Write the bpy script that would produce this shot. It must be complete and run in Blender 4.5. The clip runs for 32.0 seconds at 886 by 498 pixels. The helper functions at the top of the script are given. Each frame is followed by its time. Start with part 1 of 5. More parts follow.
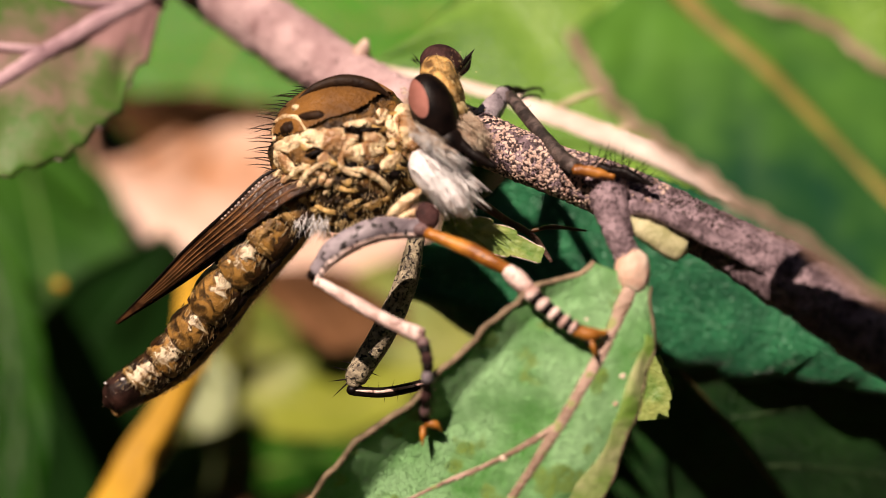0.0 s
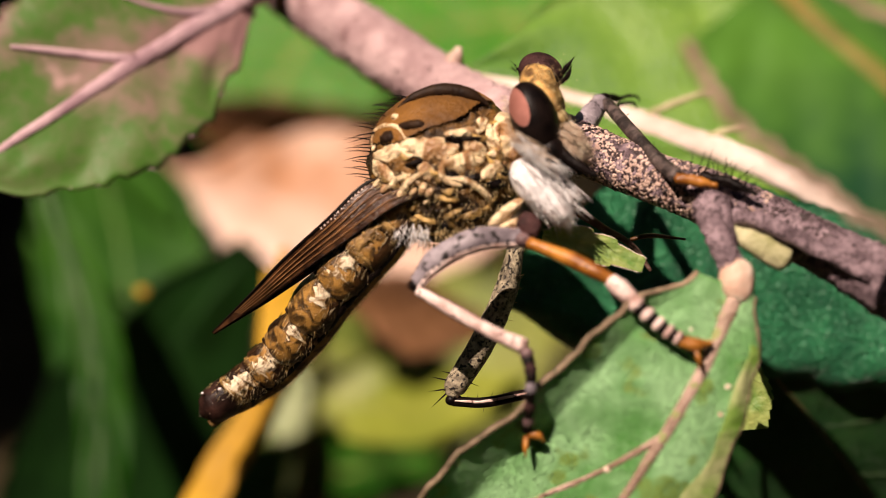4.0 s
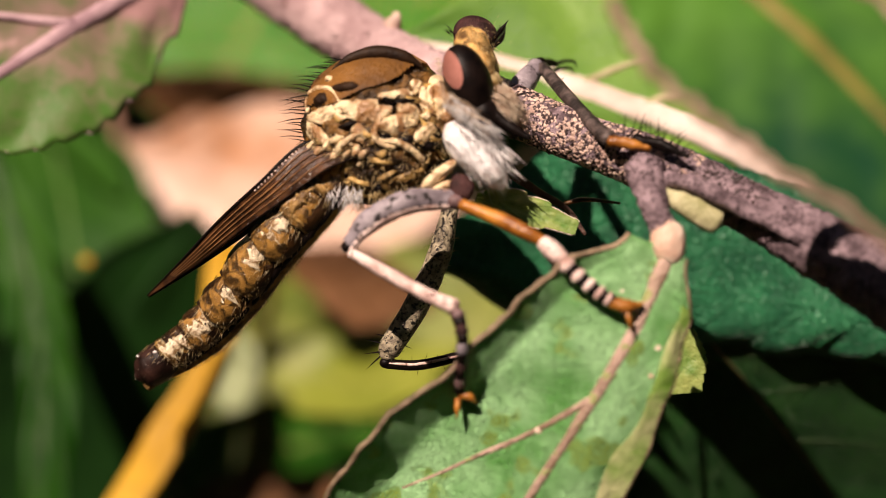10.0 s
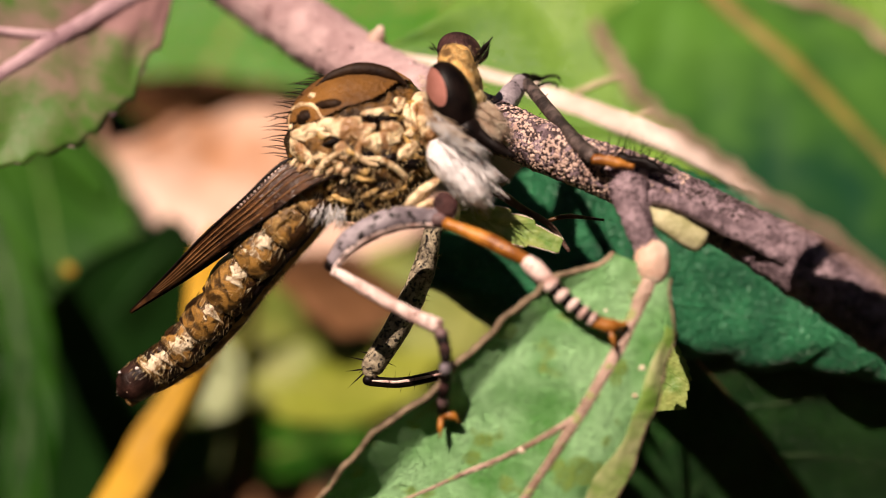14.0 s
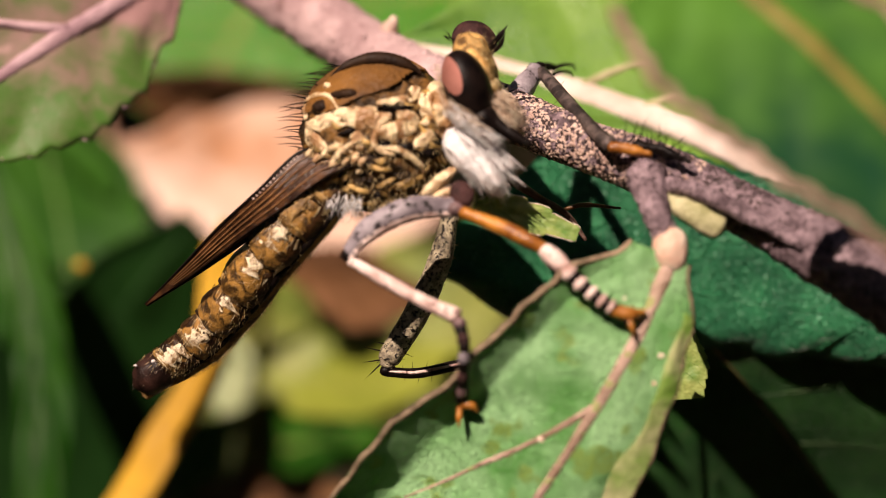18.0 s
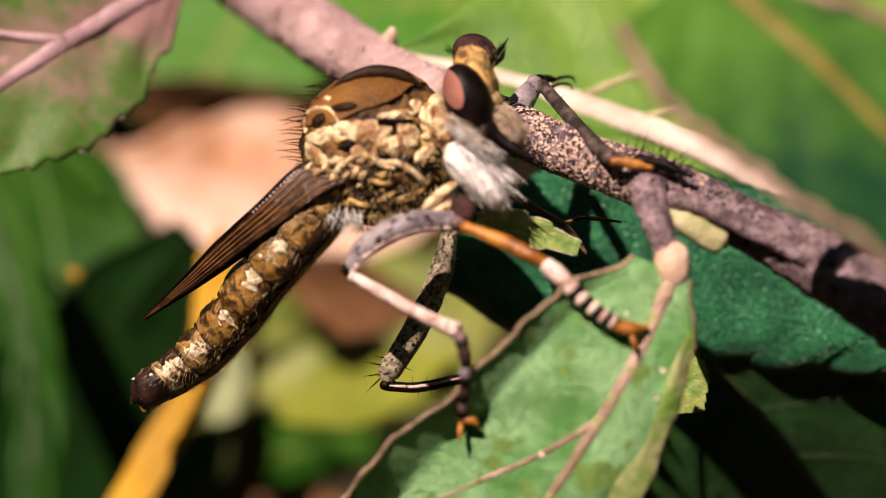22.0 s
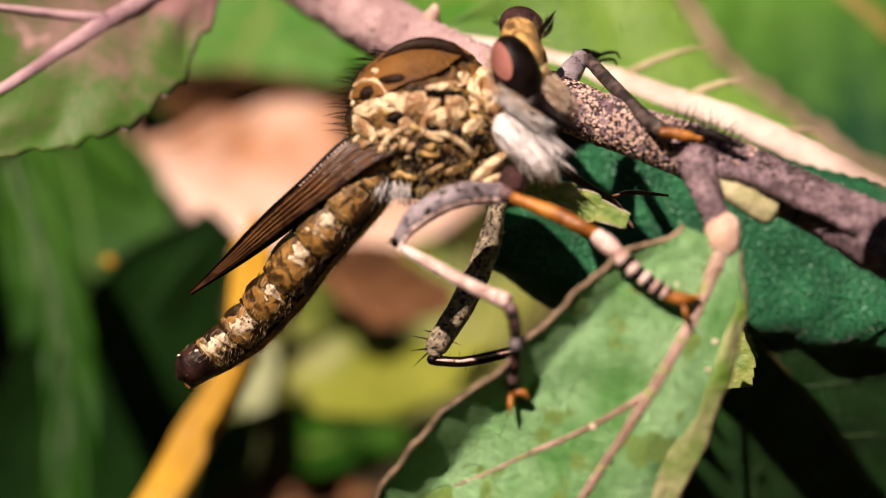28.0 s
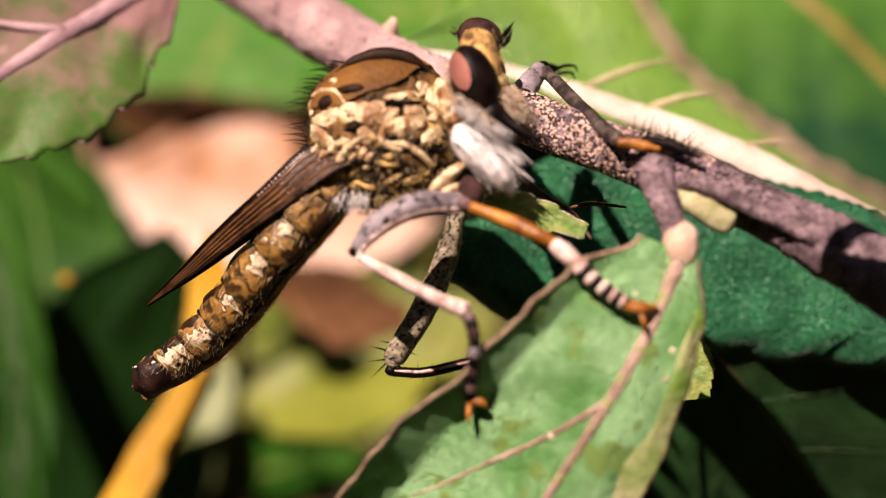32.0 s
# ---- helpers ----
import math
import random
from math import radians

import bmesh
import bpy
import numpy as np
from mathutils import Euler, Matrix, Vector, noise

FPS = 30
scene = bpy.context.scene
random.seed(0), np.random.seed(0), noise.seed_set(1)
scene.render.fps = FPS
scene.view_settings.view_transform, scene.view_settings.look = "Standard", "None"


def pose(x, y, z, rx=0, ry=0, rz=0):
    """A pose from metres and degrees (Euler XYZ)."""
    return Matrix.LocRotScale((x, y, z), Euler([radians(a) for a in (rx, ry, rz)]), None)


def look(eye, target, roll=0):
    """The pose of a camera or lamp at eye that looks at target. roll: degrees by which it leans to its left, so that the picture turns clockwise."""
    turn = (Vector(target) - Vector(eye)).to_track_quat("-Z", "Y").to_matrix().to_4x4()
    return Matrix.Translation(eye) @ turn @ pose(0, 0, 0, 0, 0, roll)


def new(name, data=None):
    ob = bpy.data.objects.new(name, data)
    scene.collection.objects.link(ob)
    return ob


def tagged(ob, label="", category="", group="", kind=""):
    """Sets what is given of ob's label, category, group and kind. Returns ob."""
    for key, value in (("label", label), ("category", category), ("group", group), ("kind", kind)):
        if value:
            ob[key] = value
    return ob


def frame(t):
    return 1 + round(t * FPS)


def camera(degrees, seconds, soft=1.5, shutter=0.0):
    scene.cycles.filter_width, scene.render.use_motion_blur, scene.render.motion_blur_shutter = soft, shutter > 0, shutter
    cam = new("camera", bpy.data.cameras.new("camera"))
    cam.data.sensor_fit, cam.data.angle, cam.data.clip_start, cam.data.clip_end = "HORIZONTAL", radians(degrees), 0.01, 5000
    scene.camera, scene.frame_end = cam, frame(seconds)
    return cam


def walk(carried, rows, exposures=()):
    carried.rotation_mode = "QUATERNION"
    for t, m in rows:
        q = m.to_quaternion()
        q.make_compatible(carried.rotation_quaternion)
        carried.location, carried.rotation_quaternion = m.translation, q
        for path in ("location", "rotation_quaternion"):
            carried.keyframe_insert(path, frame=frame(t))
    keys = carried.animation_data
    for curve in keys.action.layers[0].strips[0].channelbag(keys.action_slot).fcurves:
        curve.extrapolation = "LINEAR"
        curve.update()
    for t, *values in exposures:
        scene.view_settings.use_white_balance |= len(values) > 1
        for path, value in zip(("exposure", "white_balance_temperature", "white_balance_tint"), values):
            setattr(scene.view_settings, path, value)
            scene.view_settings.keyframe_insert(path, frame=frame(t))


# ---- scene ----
TILT = radians(25)
RIGHT, UP, NEAR = Vector((1, 0, 0)), Vector((0, math.sin(TILT), math.cos(TILT))), Vector((0, -math.cos(TILT), math.sin(TILT)))


def world(p):
    """Millimetres to the right, up and towards the viewer, from the middle of the subject, in world metres."""
    return (RIGHT * p[0] + UP * p[1] + NEAR * p[2]) * 0.001


def mm_pose(x, y, z, rx, ry, rz):
    return pose(x * 0.001, y * 0.001, z * 0.001, rx, ry, rz)


# ---- camera ----
cam = camera(24, 32.0, soft=0.6)
cam.data.dof.use_dof = True
cam.data.dof.focus_distance = 0.0990
cam.data.dof.aperture_fstop = 24
PATH = [
    (0.0, mm_pose(0.00, -87.96, 41.02, 65.000, -0.000, 0.000)),
    (0.5, mm_pose(0.01, -87.75, 41.44, 64.681, 0.174, -0.046)),
    (1.0, mm_pose(-1.09, -87.61, 41.66, 64.732, -0.054, -0.371)),
    (1.5, mm_pose(-1.07, -87.39, 41.42, 64.805, 0.071, 0.043)),
    (2.0, mm_pose(-1.39, -87.21, 40.65, 65.015, 0.163, 0.382)),
    (2.5, mm_pose(-2.54, -86.89, 41.52, 64.541, 0.375, 0.227)),
    (3.0, mm_pose(-2.91, -86.73, 41.50, 64.732, 0.470, 0.460)),
    (3.5, mm_pose(-2.81, -87.22, 41.30, 64.999, 0.467, 0.921)),
    (5.5, mm_pose(-2.40, -87.32, 41.24, 64.760, 0.763, 1.031)),
    (6.0, mm_pose(-2.28, -87.28, 40.82, 64.862, 0.713, 0.967)),
    (6.5, mm_pose(-1.62, -87.57, 40.23, 65.105, 0.653, 1.083)),
    (7.0, mm_pose(-2.12, -87.22, 40.58, 64.738, 0.654, 0.695)),
    (7.5, mm_pose(-1.84, -87.10, 40.97, 64.553, 0.902, 0.655)),
    (8.0, mm_pose(-1.70, -87.29, 41.00, 64.636, 0.841, 0.571)),
    (8.5, mm_pose(-1.42, -87.36, 41.16, 64.581, 0.732, 0.423)),
    (9.0, mm_pose(-1.50, -87.41, 41.06, 64.655, 0.511, 0.297)),
    (9.5, mm_pose(-1.34, -87.72, 40.67, 64.805, 0.319, 0.296)),
    (10.0, mm_pose(-0.89, -87.86, 40.25, 64.620, 0.152, 0.374)),
    (10.5, mm_pose(-0.82, -87.58, 40.86, 64.178, 0.236, 0.076)),
    (11.0, mm_pose(-1.15, -87.30, 40.84, 64.264, 0.012, -0.035)),
    (11.5, mm_pose(-1.25, -87.35, 40.69, 64.488, -0.239, 0.036)),
    (12.0, mm_pose(-0.98, -87.31, 40.86, 64.385, -0.170, 0.142)),
    (12.5, mm_pose(-0.79, -86.88, 41.14, 64.199, -0.022, 0.098)),
    (13.0, mm_pose(-0.89, -87.18, 40.74, 64.543, -0.248, 0.093)),
    (13.5, mm_pose(-0.88, -87.00, 41.02, 64.333, -0.080, 0.014)),
    (14.0, mm_pose(-0.90, -87.04, 41.28, 64.344, -0.143, 0.008)),
    (14.5, mm_pose(-1.28, -87.12, 41.41, 64.379, -0.242, -0.188)),
    (16.5, mm_pose(-1.71, -87.00, 41.24, 64.688, -0.139, -0.014)),
    (17.0, mm_pose(-1.63, -87.08, 40.96, 64.681, 0.007, -0.042)),
    (17.5, mm_pose(-1.45, -87.03, 40.52, 64.526, 0.210, -0.039)),
    (18.0, mm_pose(-1.51, -86.87, 40.76, 64.293, 0.337, -0.117)),
    (18.5, mm_pose(-1.31, -87.42, 40.23, 64.608, 0.282, -0.041)),
    (19.0, mm_pose(-1.08, -87.55, 40.73, 64.298, 0.345, -0.140)),
    (19.5, mm_pose(-1.35, -87.48, 41.25, 64.158, 0.287, -0.361)),
    (20.0, mm_pose(-1.46, -87.46, 41.14, 64.264, 0.194, -0.386)),
    (20.5, mm_pose(-1.49, -87.40, 41.18, 64.479, 0.055, -0.236)),
    (21.0, mm_pose(-1.59, -87.26, 40.94, 64.367, 0.052, -0.298)),
    (21.5, mm_pose(-1.47, -86.59, 41.17, 64.128, 0.214, -0.283)),
    (22.0, mm_pose(-2.29, -86.23, 41.18, 64.285, 0.100, -0.507)),
    (22.5, mm_pose(-2.69, -85.96, 41.16, 64.251, 0.162, -0.461)),
    (23.0, mm_pose(-2.16, -86.20, 40.63, 64.498, 0.152, -0.055)),
    (23.5, mm_pose(-2.31, -85.90, 41.25, 64.119, 0.338, -0.181)),
    (24.0, mm_pose(-2.92, -85.95, 41.04, 64.239, 0.220, -0.272)),
    (24.5, mm_pose(-2.79, -86.15, 40.46, 64.501, 0.159, 0.069)),
    (25.0, mm_pose(-3.07, -86.25, 40.53, 64.366, 0.231, -0.010)),
    (25.5, mm_pose(-2.91, -86.32, 40.44, 64.260, 0.490, 0.028)),
    (26.0, mm_pose(-2.81, -86.44, 40.28, 64.308, 0.383, 0.118)),
    (26.5, mm_pose(-2.88, -86.57, 39.76, 64.463, 0.278, 0.133)),
    (28.5, mm_pose(-4.35, -86.77, 38.80, 64.967, 0.344, -0.470)),
    (29.0, mm_pose(-2.76, -87.32, 37.04, 65.876, 0.322, 0.182)),
    (29.5, mm_pose(-3.20, -86.89, 38.05, 65.081, 0.771, -0.611)),
    (30.0, mm_pose(-3.78, -87.25, 37.97, 65.575, 0.292, -0.999)),
    (30.5, mm_pose(-2.36, -87.14, 37.94, 65.802, 0.302, -0.552)),
    (31.0, mm_pose(-3.18, -86.90, 38.44, 65.507, 0.083, -1.012)),
    (31.5, mm_pose(-3.63, -87.02, 38.36, 65.595, -0.041, -1.247)),
    (32.0, mm_pose(-4.28, -87.14, 38.14, 65.713, -0.247, -1.464)),
]
walk(cam, PATH, [(0, 0.21, 7700, 27), (29.5, 0.23, 7700, 31), (31, 0.32, 7700, 34), (32, 0.38, 7700, 34)])

# ---- light ----
SUN_FROM = (-0.33, 0.635, 0.70)  # right, up, towards the viewer
sun_way = (RIGHT * SUN_FROM[0] + UP * SUN_FROM[1] + NEAR * SUN_FROM[2]).normalized()
sky = bpy.data.worlds.new("sky")
scene.world = sky
sky.use_nodes = True
sky_tex = sky.node_tree.nodes.new("ShaderNodeTexSky")
sky_tex.sky_type, sky_tex.sun_disc = "NISHITA", False
sky_tex.sun_elevation = math.asin(sun_way.z)
sky_tex.sun_rotation = math.atan2(sun_way.x, sun_way.y)
sky.node_tree.links.new(sky_tex.outputs[0], sky.node_tree.nodes["Background"].inputs[0])
sky.node_tree.nodes["Background"].inputs[1].default_value = 0.032
sun_data = bpy.data.lights.new("sun", "SUN")
sun_data.energy, sun_data.angle, sun_data.color = 5.0, radians(0.5), (1.0, 0.94, 0.84)
sun = new("sun", sun_data)
sun.matrix_world = look(sun_way * 2, (0, 0, 0))


# ---- materials ----
def surface(name, dark, light, scale, rough=0.6, bump=0.0, fine=6.0, speck=None, speck_at=0.62, speck_scale=3.0, metal=0.0, thin=0.0, cells=0.0, sheen=0.0, gloss=0.5, swirl=0.0, edge=(0.35, 0.65)):
    """A mottled surface: two colours by a broad noise, grain by a fine one, specks of a third colour; bump and size in millimetres."""
    m = bpy.data.materials.new(name)
    m.use_nodes = True
    t, L = m.node_tree.nodes, m.node_tree.links.new
    b = t["Principled BSDF"]
    at = t.new("ShaderNodeTexCoord").outputs["Object"]

    def noise_at(s, detail=4.0, lo=0.35, hi=0.65):
        n = t.new("ShaderNodeTexNoise")
        n.inputs["Scale"].default_value, n.inputs["Detail"].default_value = s * 1000, detail
        n.inputs["Distortion"].default_value = swirl
        L(at, n.inputs["Vector"])
        r = t.new("ShaderNodeMapRange")
        r.inputs["From Min"].default_value, r.inputs["From Max"].default_value = lo, hi
        L(n.outputs["Fac"], r.inputs["Value"])
        return r.outputs["Result"]

    def blend(fac, a, c):
        x = t.new("ShaderNodeMix")
        x.data_type = "RGBA"
        L(fac, x.inputs[0])
        for sock, v in ((x.inputs[6], a), (x.inputs[7], c)):
            if isinstance(v, tuple):
                sock.default_value = (*v, 1)
            else:
                L(v, sock)
        return x.outputs[2]

    broad, grain = noise_at(scale, 4.0, *edge), noise_at(scale * fine, 3.0, 0.25, 0.75)
    colour = blend(broad, dark, light)
    colour = blend(grain, colour, blend(broad, tuple(0.75 * v + 0.25 * w for v, w in zip(dark, light)), tuple(min(1, 1.18 * v) for v in light)))
    if speck:
        colour = blend(noise_at(scale * speck_scale, 2.0, speck_at - 0.03, speck_at + 0.03), colour, speck)
    height = grain
    if cells:
        v = t.new("ShaderNodeTexVoronoi")
        v.feature = "DISTANCE_TO_EDGE"
        v.inputs["Scale"].default_value = cells * 1000
        L(at, v.inputs["Vector"])
        r = t.new("ShaderNodeMapRange")
        r.inputs["From Max"].default_value = 0.16
        L(v.outputs["Distance"], r.inputs["Value"])
        colour = blend(r.outputs["Result"], tuple(0.4 * a + 0.6 * c for a, c in zip(dark, light)), colour)
        add = t.new("ShaderNodeMath")
        L(grain, add.inputs[0])
        L(r.outputs["Result"], add.inputs[1])
        height = add.outputs[0]
    L(colour, b.inputs["Base Color"])
    b.inputs["Roughness"].default_value, b.inputs["Metallic"].default_value = rough, metal
    b.inputs["Specular IOR Level"].default_value = gloss
    b.inputs["Sheen Weight"].default_value = sheen
    if bump:
        n = t.new("ShaderNodeBump")
        n.inputs["Strength"].default_value, n.inputs["Distance"].default_value = 1.0, bump * 0.001
        L(height, n.inputs["Height"])
        L(n.outputs["Normal"], b.inputs["Normal"])
    if thin:
        tr = t.new("ShaderNodeBsdfTranslucent")
        L(colour, tr.inputs["Color"])
        x = t.new("ShaderNodeMixShader")
        x.inputs[0].default_value = thin
        L(b.outputs[0], x.inputs[1])
        L(tr.outputs[0], x.inputs[2])
        L(x.outputs[0], t["Material Output"].inputs["Surface"])
    return m


LEAF_FRESH = surface("leaf_fresh", (0.06, 0.38, 0.045), (0.44, 0.84, 0.42), 0.32, 0.48, 0.08, 5, thin=0.2, cells=8.0, speck=(0.27, 0.44, 0.08), speck_at=0.61, speck_scale=1.7, edge=(0.36, 0.60), gloss=0.25)
LEAF_MARGIN = surface("leaf_margin", (0.16, 0.36, 0.045), (0.56, 0.58, 0.30), 0.45, 0.55, 0.05, 5, thin=0.22, edge=(0.40, 0.64), gloss=0.25)
LEAF_BLUE = surface("leaf_blue_green", (0.003, 0.070, 0.036), (0.022, 0.25, 0.105), 0.4, 0.42, 0.10, 9, thin=0.08, cells=4.0, speck=(0.12, 0.36, 0.22), speck_at=0.65, speck_scale=8.0, gloss=0.35)
# Leaf green darkened so that the colour itself holds the shade.
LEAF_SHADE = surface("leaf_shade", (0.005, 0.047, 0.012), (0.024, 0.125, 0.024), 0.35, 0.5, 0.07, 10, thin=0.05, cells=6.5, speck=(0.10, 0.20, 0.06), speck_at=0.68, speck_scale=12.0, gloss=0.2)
# Near-black green: the broad leaf's shadow put into the colour.
LEAF_SHADOW = surface("leaf_shadow", (0.0012, 0.015, 0.0025), (0.008, 0.050, 0.007), 0.07, 0.6, 0.05, 8, thin=0.1, gloss=0.2)
LEAF_TORN = surface("leaf_torn", (0.10, 0.26, 0.04), (0.40, 0.46, 0.14), 0.7, 0.55, 0.04, 5, thin=0.2)
TWIGLET = surface("dead_twig", (0.05, 0.025, 0.018), (0.16, 0.08, 0.06), 0.8, 0.7, 0.04)
AMBER = surface("amber", (0.20, 0.06, 0.008), (0.46, 0.18, 0.03), 1.0, 0.4, 0.02)
VEIN_DRY = surface("vein_dry", (0.08, 0.07, 0.02), (0.26, 0.20, 0.09), 0.6, 0.6, 0.03)
LEAF_UPPER = surface("leaf_upper", (0.030, 0.18, 0.020), (0.22, 0.42, 0.060), 0.13, 0.5, 0.03, 9, thin=0.12, cells=6.0)
LEAF_FRONT = surface("leaf_front", (0.001, 0.058, 0.024), (0.075, 0.235, 0.030), 0.10, 0.6, 0.05, 8, thin=0.22, edge=(0.40, 0.62), gloss=0.12)
LEAF_PINK = surface("leaf_pinkish", (0.055, 0.185, 0.022), (0.34, 0.190, 0.185), 0.15, 0.5, 0.02, 8, thin=0.12, edge=(0.42, 0.58), speck=(0.60, 0.38, 0.36), speck_at=0.66, speck_scale=2.0, gloss=0.25)
LEAF_LIT = surface("leaf_lit", (0.008, 0.16, 0.004), (0.055, 0.28, 0.010), 0.06, 0.5, 0.05, 8, thin=0.2, cells=1.5)
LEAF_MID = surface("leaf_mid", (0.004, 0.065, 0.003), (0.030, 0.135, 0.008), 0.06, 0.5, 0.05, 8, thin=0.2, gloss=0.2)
LEAF_SOFT = surface("leaf_soft", (0.07, 0.13, 0.010), (0.26, 0.30, 0.040), 0.05, 0.5, 0.05, 8, thin=0.2)
LEAF_PALE = surface("leaf_pale", (0.16, 0.22, 0.08), (0.34, 0.40, 0.20), 0.08, 0.55, 0.05, 8, thin=0.2)
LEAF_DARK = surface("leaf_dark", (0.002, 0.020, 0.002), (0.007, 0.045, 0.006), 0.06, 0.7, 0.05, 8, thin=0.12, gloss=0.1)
LEAF_DEAD = surface("leaf_dead", (0.50, 0.20, 0.07), (0.88, 0.66, 0.56), 0.045, 0.75, 0.1, 8, thin=0.1, edge=(0.38, 0.62))
LEAF_BROWN = surface("leaf_brown", (0.060, 0.022, 0.006), (0.19, 0.080, 0.025), 0.07, 0.8, 0.1, 8)
LEAF_YELLOW = surface("leaf_yellow", (0.42, 0.21, 0.008), (0.68, 0.39, 0.020), 0.08, 0.6, 0.05, 8, thin=0.2)
VEIN_PINK = surface("vein_pink", (0.20, 0.11, 0.08), (0.42, 0.27, 0.21), 0.6, 0.6, 0.03)
VEIN_FLESH = surface("vein_flesh", (0.22, 0.14, 0.08), (0.52, 0.36, 0.29), 0.7, 0.6, 0.10, 7, edge=(0.36, 0.62), speck=(0.34, 0.36, 0.14), speck_at=0.62, speck_scale=2.0)
VEIN_PALE = surface("vein_pale", (0.60, 0.46, 0.38), (0.84, 0.71, 0.64), 0.3, 0.6, 0.04)
VEIN_SOFT = surface("vein_soft", (0.30, 0.28, 0.13), (0.48, 0.43, 0.25), 0.3, 0.6, 0.04)
VEIN_MAUVE = surface("vein_mauve", (0.30, 0.17, 0.20), (0.54, 0.36, 0.39), 0.4, 0.6, 0.04)
VEIN_GREEN = surface("vein_green", (0.10, 0.16, 0.03), (0.34, 0.32, 0.08), 0.4, 0.6, 0.03)
VEIN_OCHRE = surface("vein_ochre", (0.12, 0.105, 0.016), (0.30, 0.23, 0.045), 0.4, 0.6, 0.03)
VEIN_LEAF = surface("vein_leaf", (0.05, 0.17, 0.03), (0.16, 0.28, 0.07), 0.6, 0.6, 0.03)
VEIN_DARK = surface("vein_dark", (0.02, 0.07, 0.02), (0.06, 0.12, 0.04), 0.6, 0.6, 0.03)
RIM_DRY = surface("rim_dry", (0.10, 0.065, 0.035), (0.34, 0.25, 0.16), 1.0, 0.7, 0.05)
BARK = surface("bark", (0.085, 0.050, 0.060), (0.37, 0.265, 0.295), 1.1, 0.7, 0.08, 7, speck=(0.035, 0.018, 0.022), speck_at=0.57, speck_scale=5.5)
BARK_SMOOTH = surface("bark_smooth", (0.30, 0.18, 0.185), (0.54, 0.38, 0.38), 0.4, 0.65, 0.08, 6, speck=(0.20, 0.11, 0.11), speck_at=0.68, speck_scale=2.2)
WART = surface("wart", (0.36, 0.22, 0.18), (0.72, 0.53, 0.44), 1.5, 0.5, 0.02)
WART_DARK = surface("wart_dark", (0.018, 0.010, 0.010), (0.06, 0.035, 0.035), 1.5, 0.45, 0.02)
PITH = surface("pith", (0.30, 0.30, 0.13), (0.60, 0.56, 0.34), 0.8, 0.6, 0.03)
JOINT = surface("joint", (0.86, 0.52, 0.38), (0.98, 0.86, 0.71), 0.5, 0.55, 0.04, thin=0.1, edge=(0.36, 0.56))
SOIL = surface("soil", (0.015, 0.010, 0.005), (0.07, 0.05, 0.02), 0.02, 0.95, 1.0, 7)
GOLD = surface("gold_bloom", (0.004, 0.002, 0.001), (0.25, 0.120, 0.028), 0.9, 0.45, 0.12, 4, swirl=1.4, edge=(0.46, 0.66))
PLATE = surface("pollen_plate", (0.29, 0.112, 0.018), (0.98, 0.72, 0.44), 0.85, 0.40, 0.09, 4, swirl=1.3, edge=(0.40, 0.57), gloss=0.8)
# Golden lower plates, darkened: the underside's shade is put into the colour.
SHADED_PLATE = surface("flank_plate", (0.045, 0.018, 0.003), (0.66, 0.42, 0.14), 0.8, 0.45, 0.05, 4, swirl=1.0, edge=(0.38, 0.60), gloss=0.6)
SHIELD = surface("shield_brown", (0.095, 0.037, 0.006), (0.22, 0.092, 0.014), 0.42, 0.55, 0.05, 14, edge=(0.34, 0.62), gloss=0.3, sheen=0.1)
RUSSET = surface("russet", (0.05, 0.018, 0.004), (0.12, 0.045, 0.01), 0.8, 0.4, 0.02)
BLACK = surface("black_chitin", (0.003, 0.002, 0.002), (0.010, 0.006, 0.005), 1.5, 0.42, 0.01, gloss=0.12)
# Pink of the black eye's lit side, put into the base colour.
EYE_LIT = surface("eye", (0.22, 0.078, 0.058), (0.40, 0.172, 0.140), 0.45, 0.5, 0.004, 4, cells=14, gloss=0.5)
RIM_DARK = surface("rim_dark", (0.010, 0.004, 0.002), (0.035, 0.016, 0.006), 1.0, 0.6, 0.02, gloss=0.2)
EYE_LIT.node_tree.nodes["Principled BSDF"].inputs["Specular Tint"].default_value = (1.0, 0.42, 0.36, 1)
FACE = surface("face_gold", (0.075, 0.026, 0.004), (0.84, 0.50, 0.17), 1.2, 0.6, 0.08, edge=(0.40, 0.58), swirl=0.8)
TERGITE = surface("tergite", (0.014, 0.005, 0.0012), (0.40, 0.205, 0.048), 1.7, 0.33, 0.03, 5, swirl=0.9, edge=(0.40, 0.60), gloss=1.0)
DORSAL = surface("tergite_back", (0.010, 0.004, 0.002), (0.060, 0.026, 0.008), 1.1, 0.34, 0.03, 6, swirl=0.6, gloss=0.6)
# Pale flank, with the highlight along the abdomen put into the colour.
FLANK_SHEEN = surface("flank_sheen", (0.24, 0.115, 0.030), (0.90, 0.74, 0.52), 1.9, 0.26, 0.03, 5, swirl=1.4, edge=(0.38, 0.56), gloss=1.0, speck=(0.03, 0.012, 0.004), speck_at=0.66, speck_scale=2.2)
PLUM = surface("plum_dark", (0.012, 0.006, 0.006), (0.085, 0.036, 0.034), 1.6, 0.6, 0.06, gloss=0.2)
BAND = surface("band_gold", (0.08, 0.035, 0.008), (0.50, 0.30, 0.10), 1.8, 0.40, 0.05, 5, edge=(0.40, 0.60))
BELLY = surface("belly", (0.10, 0.045, 0.010), (0.48, 0.28, 0.09), 1.5, 0.6, 0.06, edge=(0.4, 0.6))
TAIL = surface("tail", (0.008, 0.004, 0.003), (0.045, 0.019, 0.014), 1.5, 0.36, 0.015, gloss=0.5)
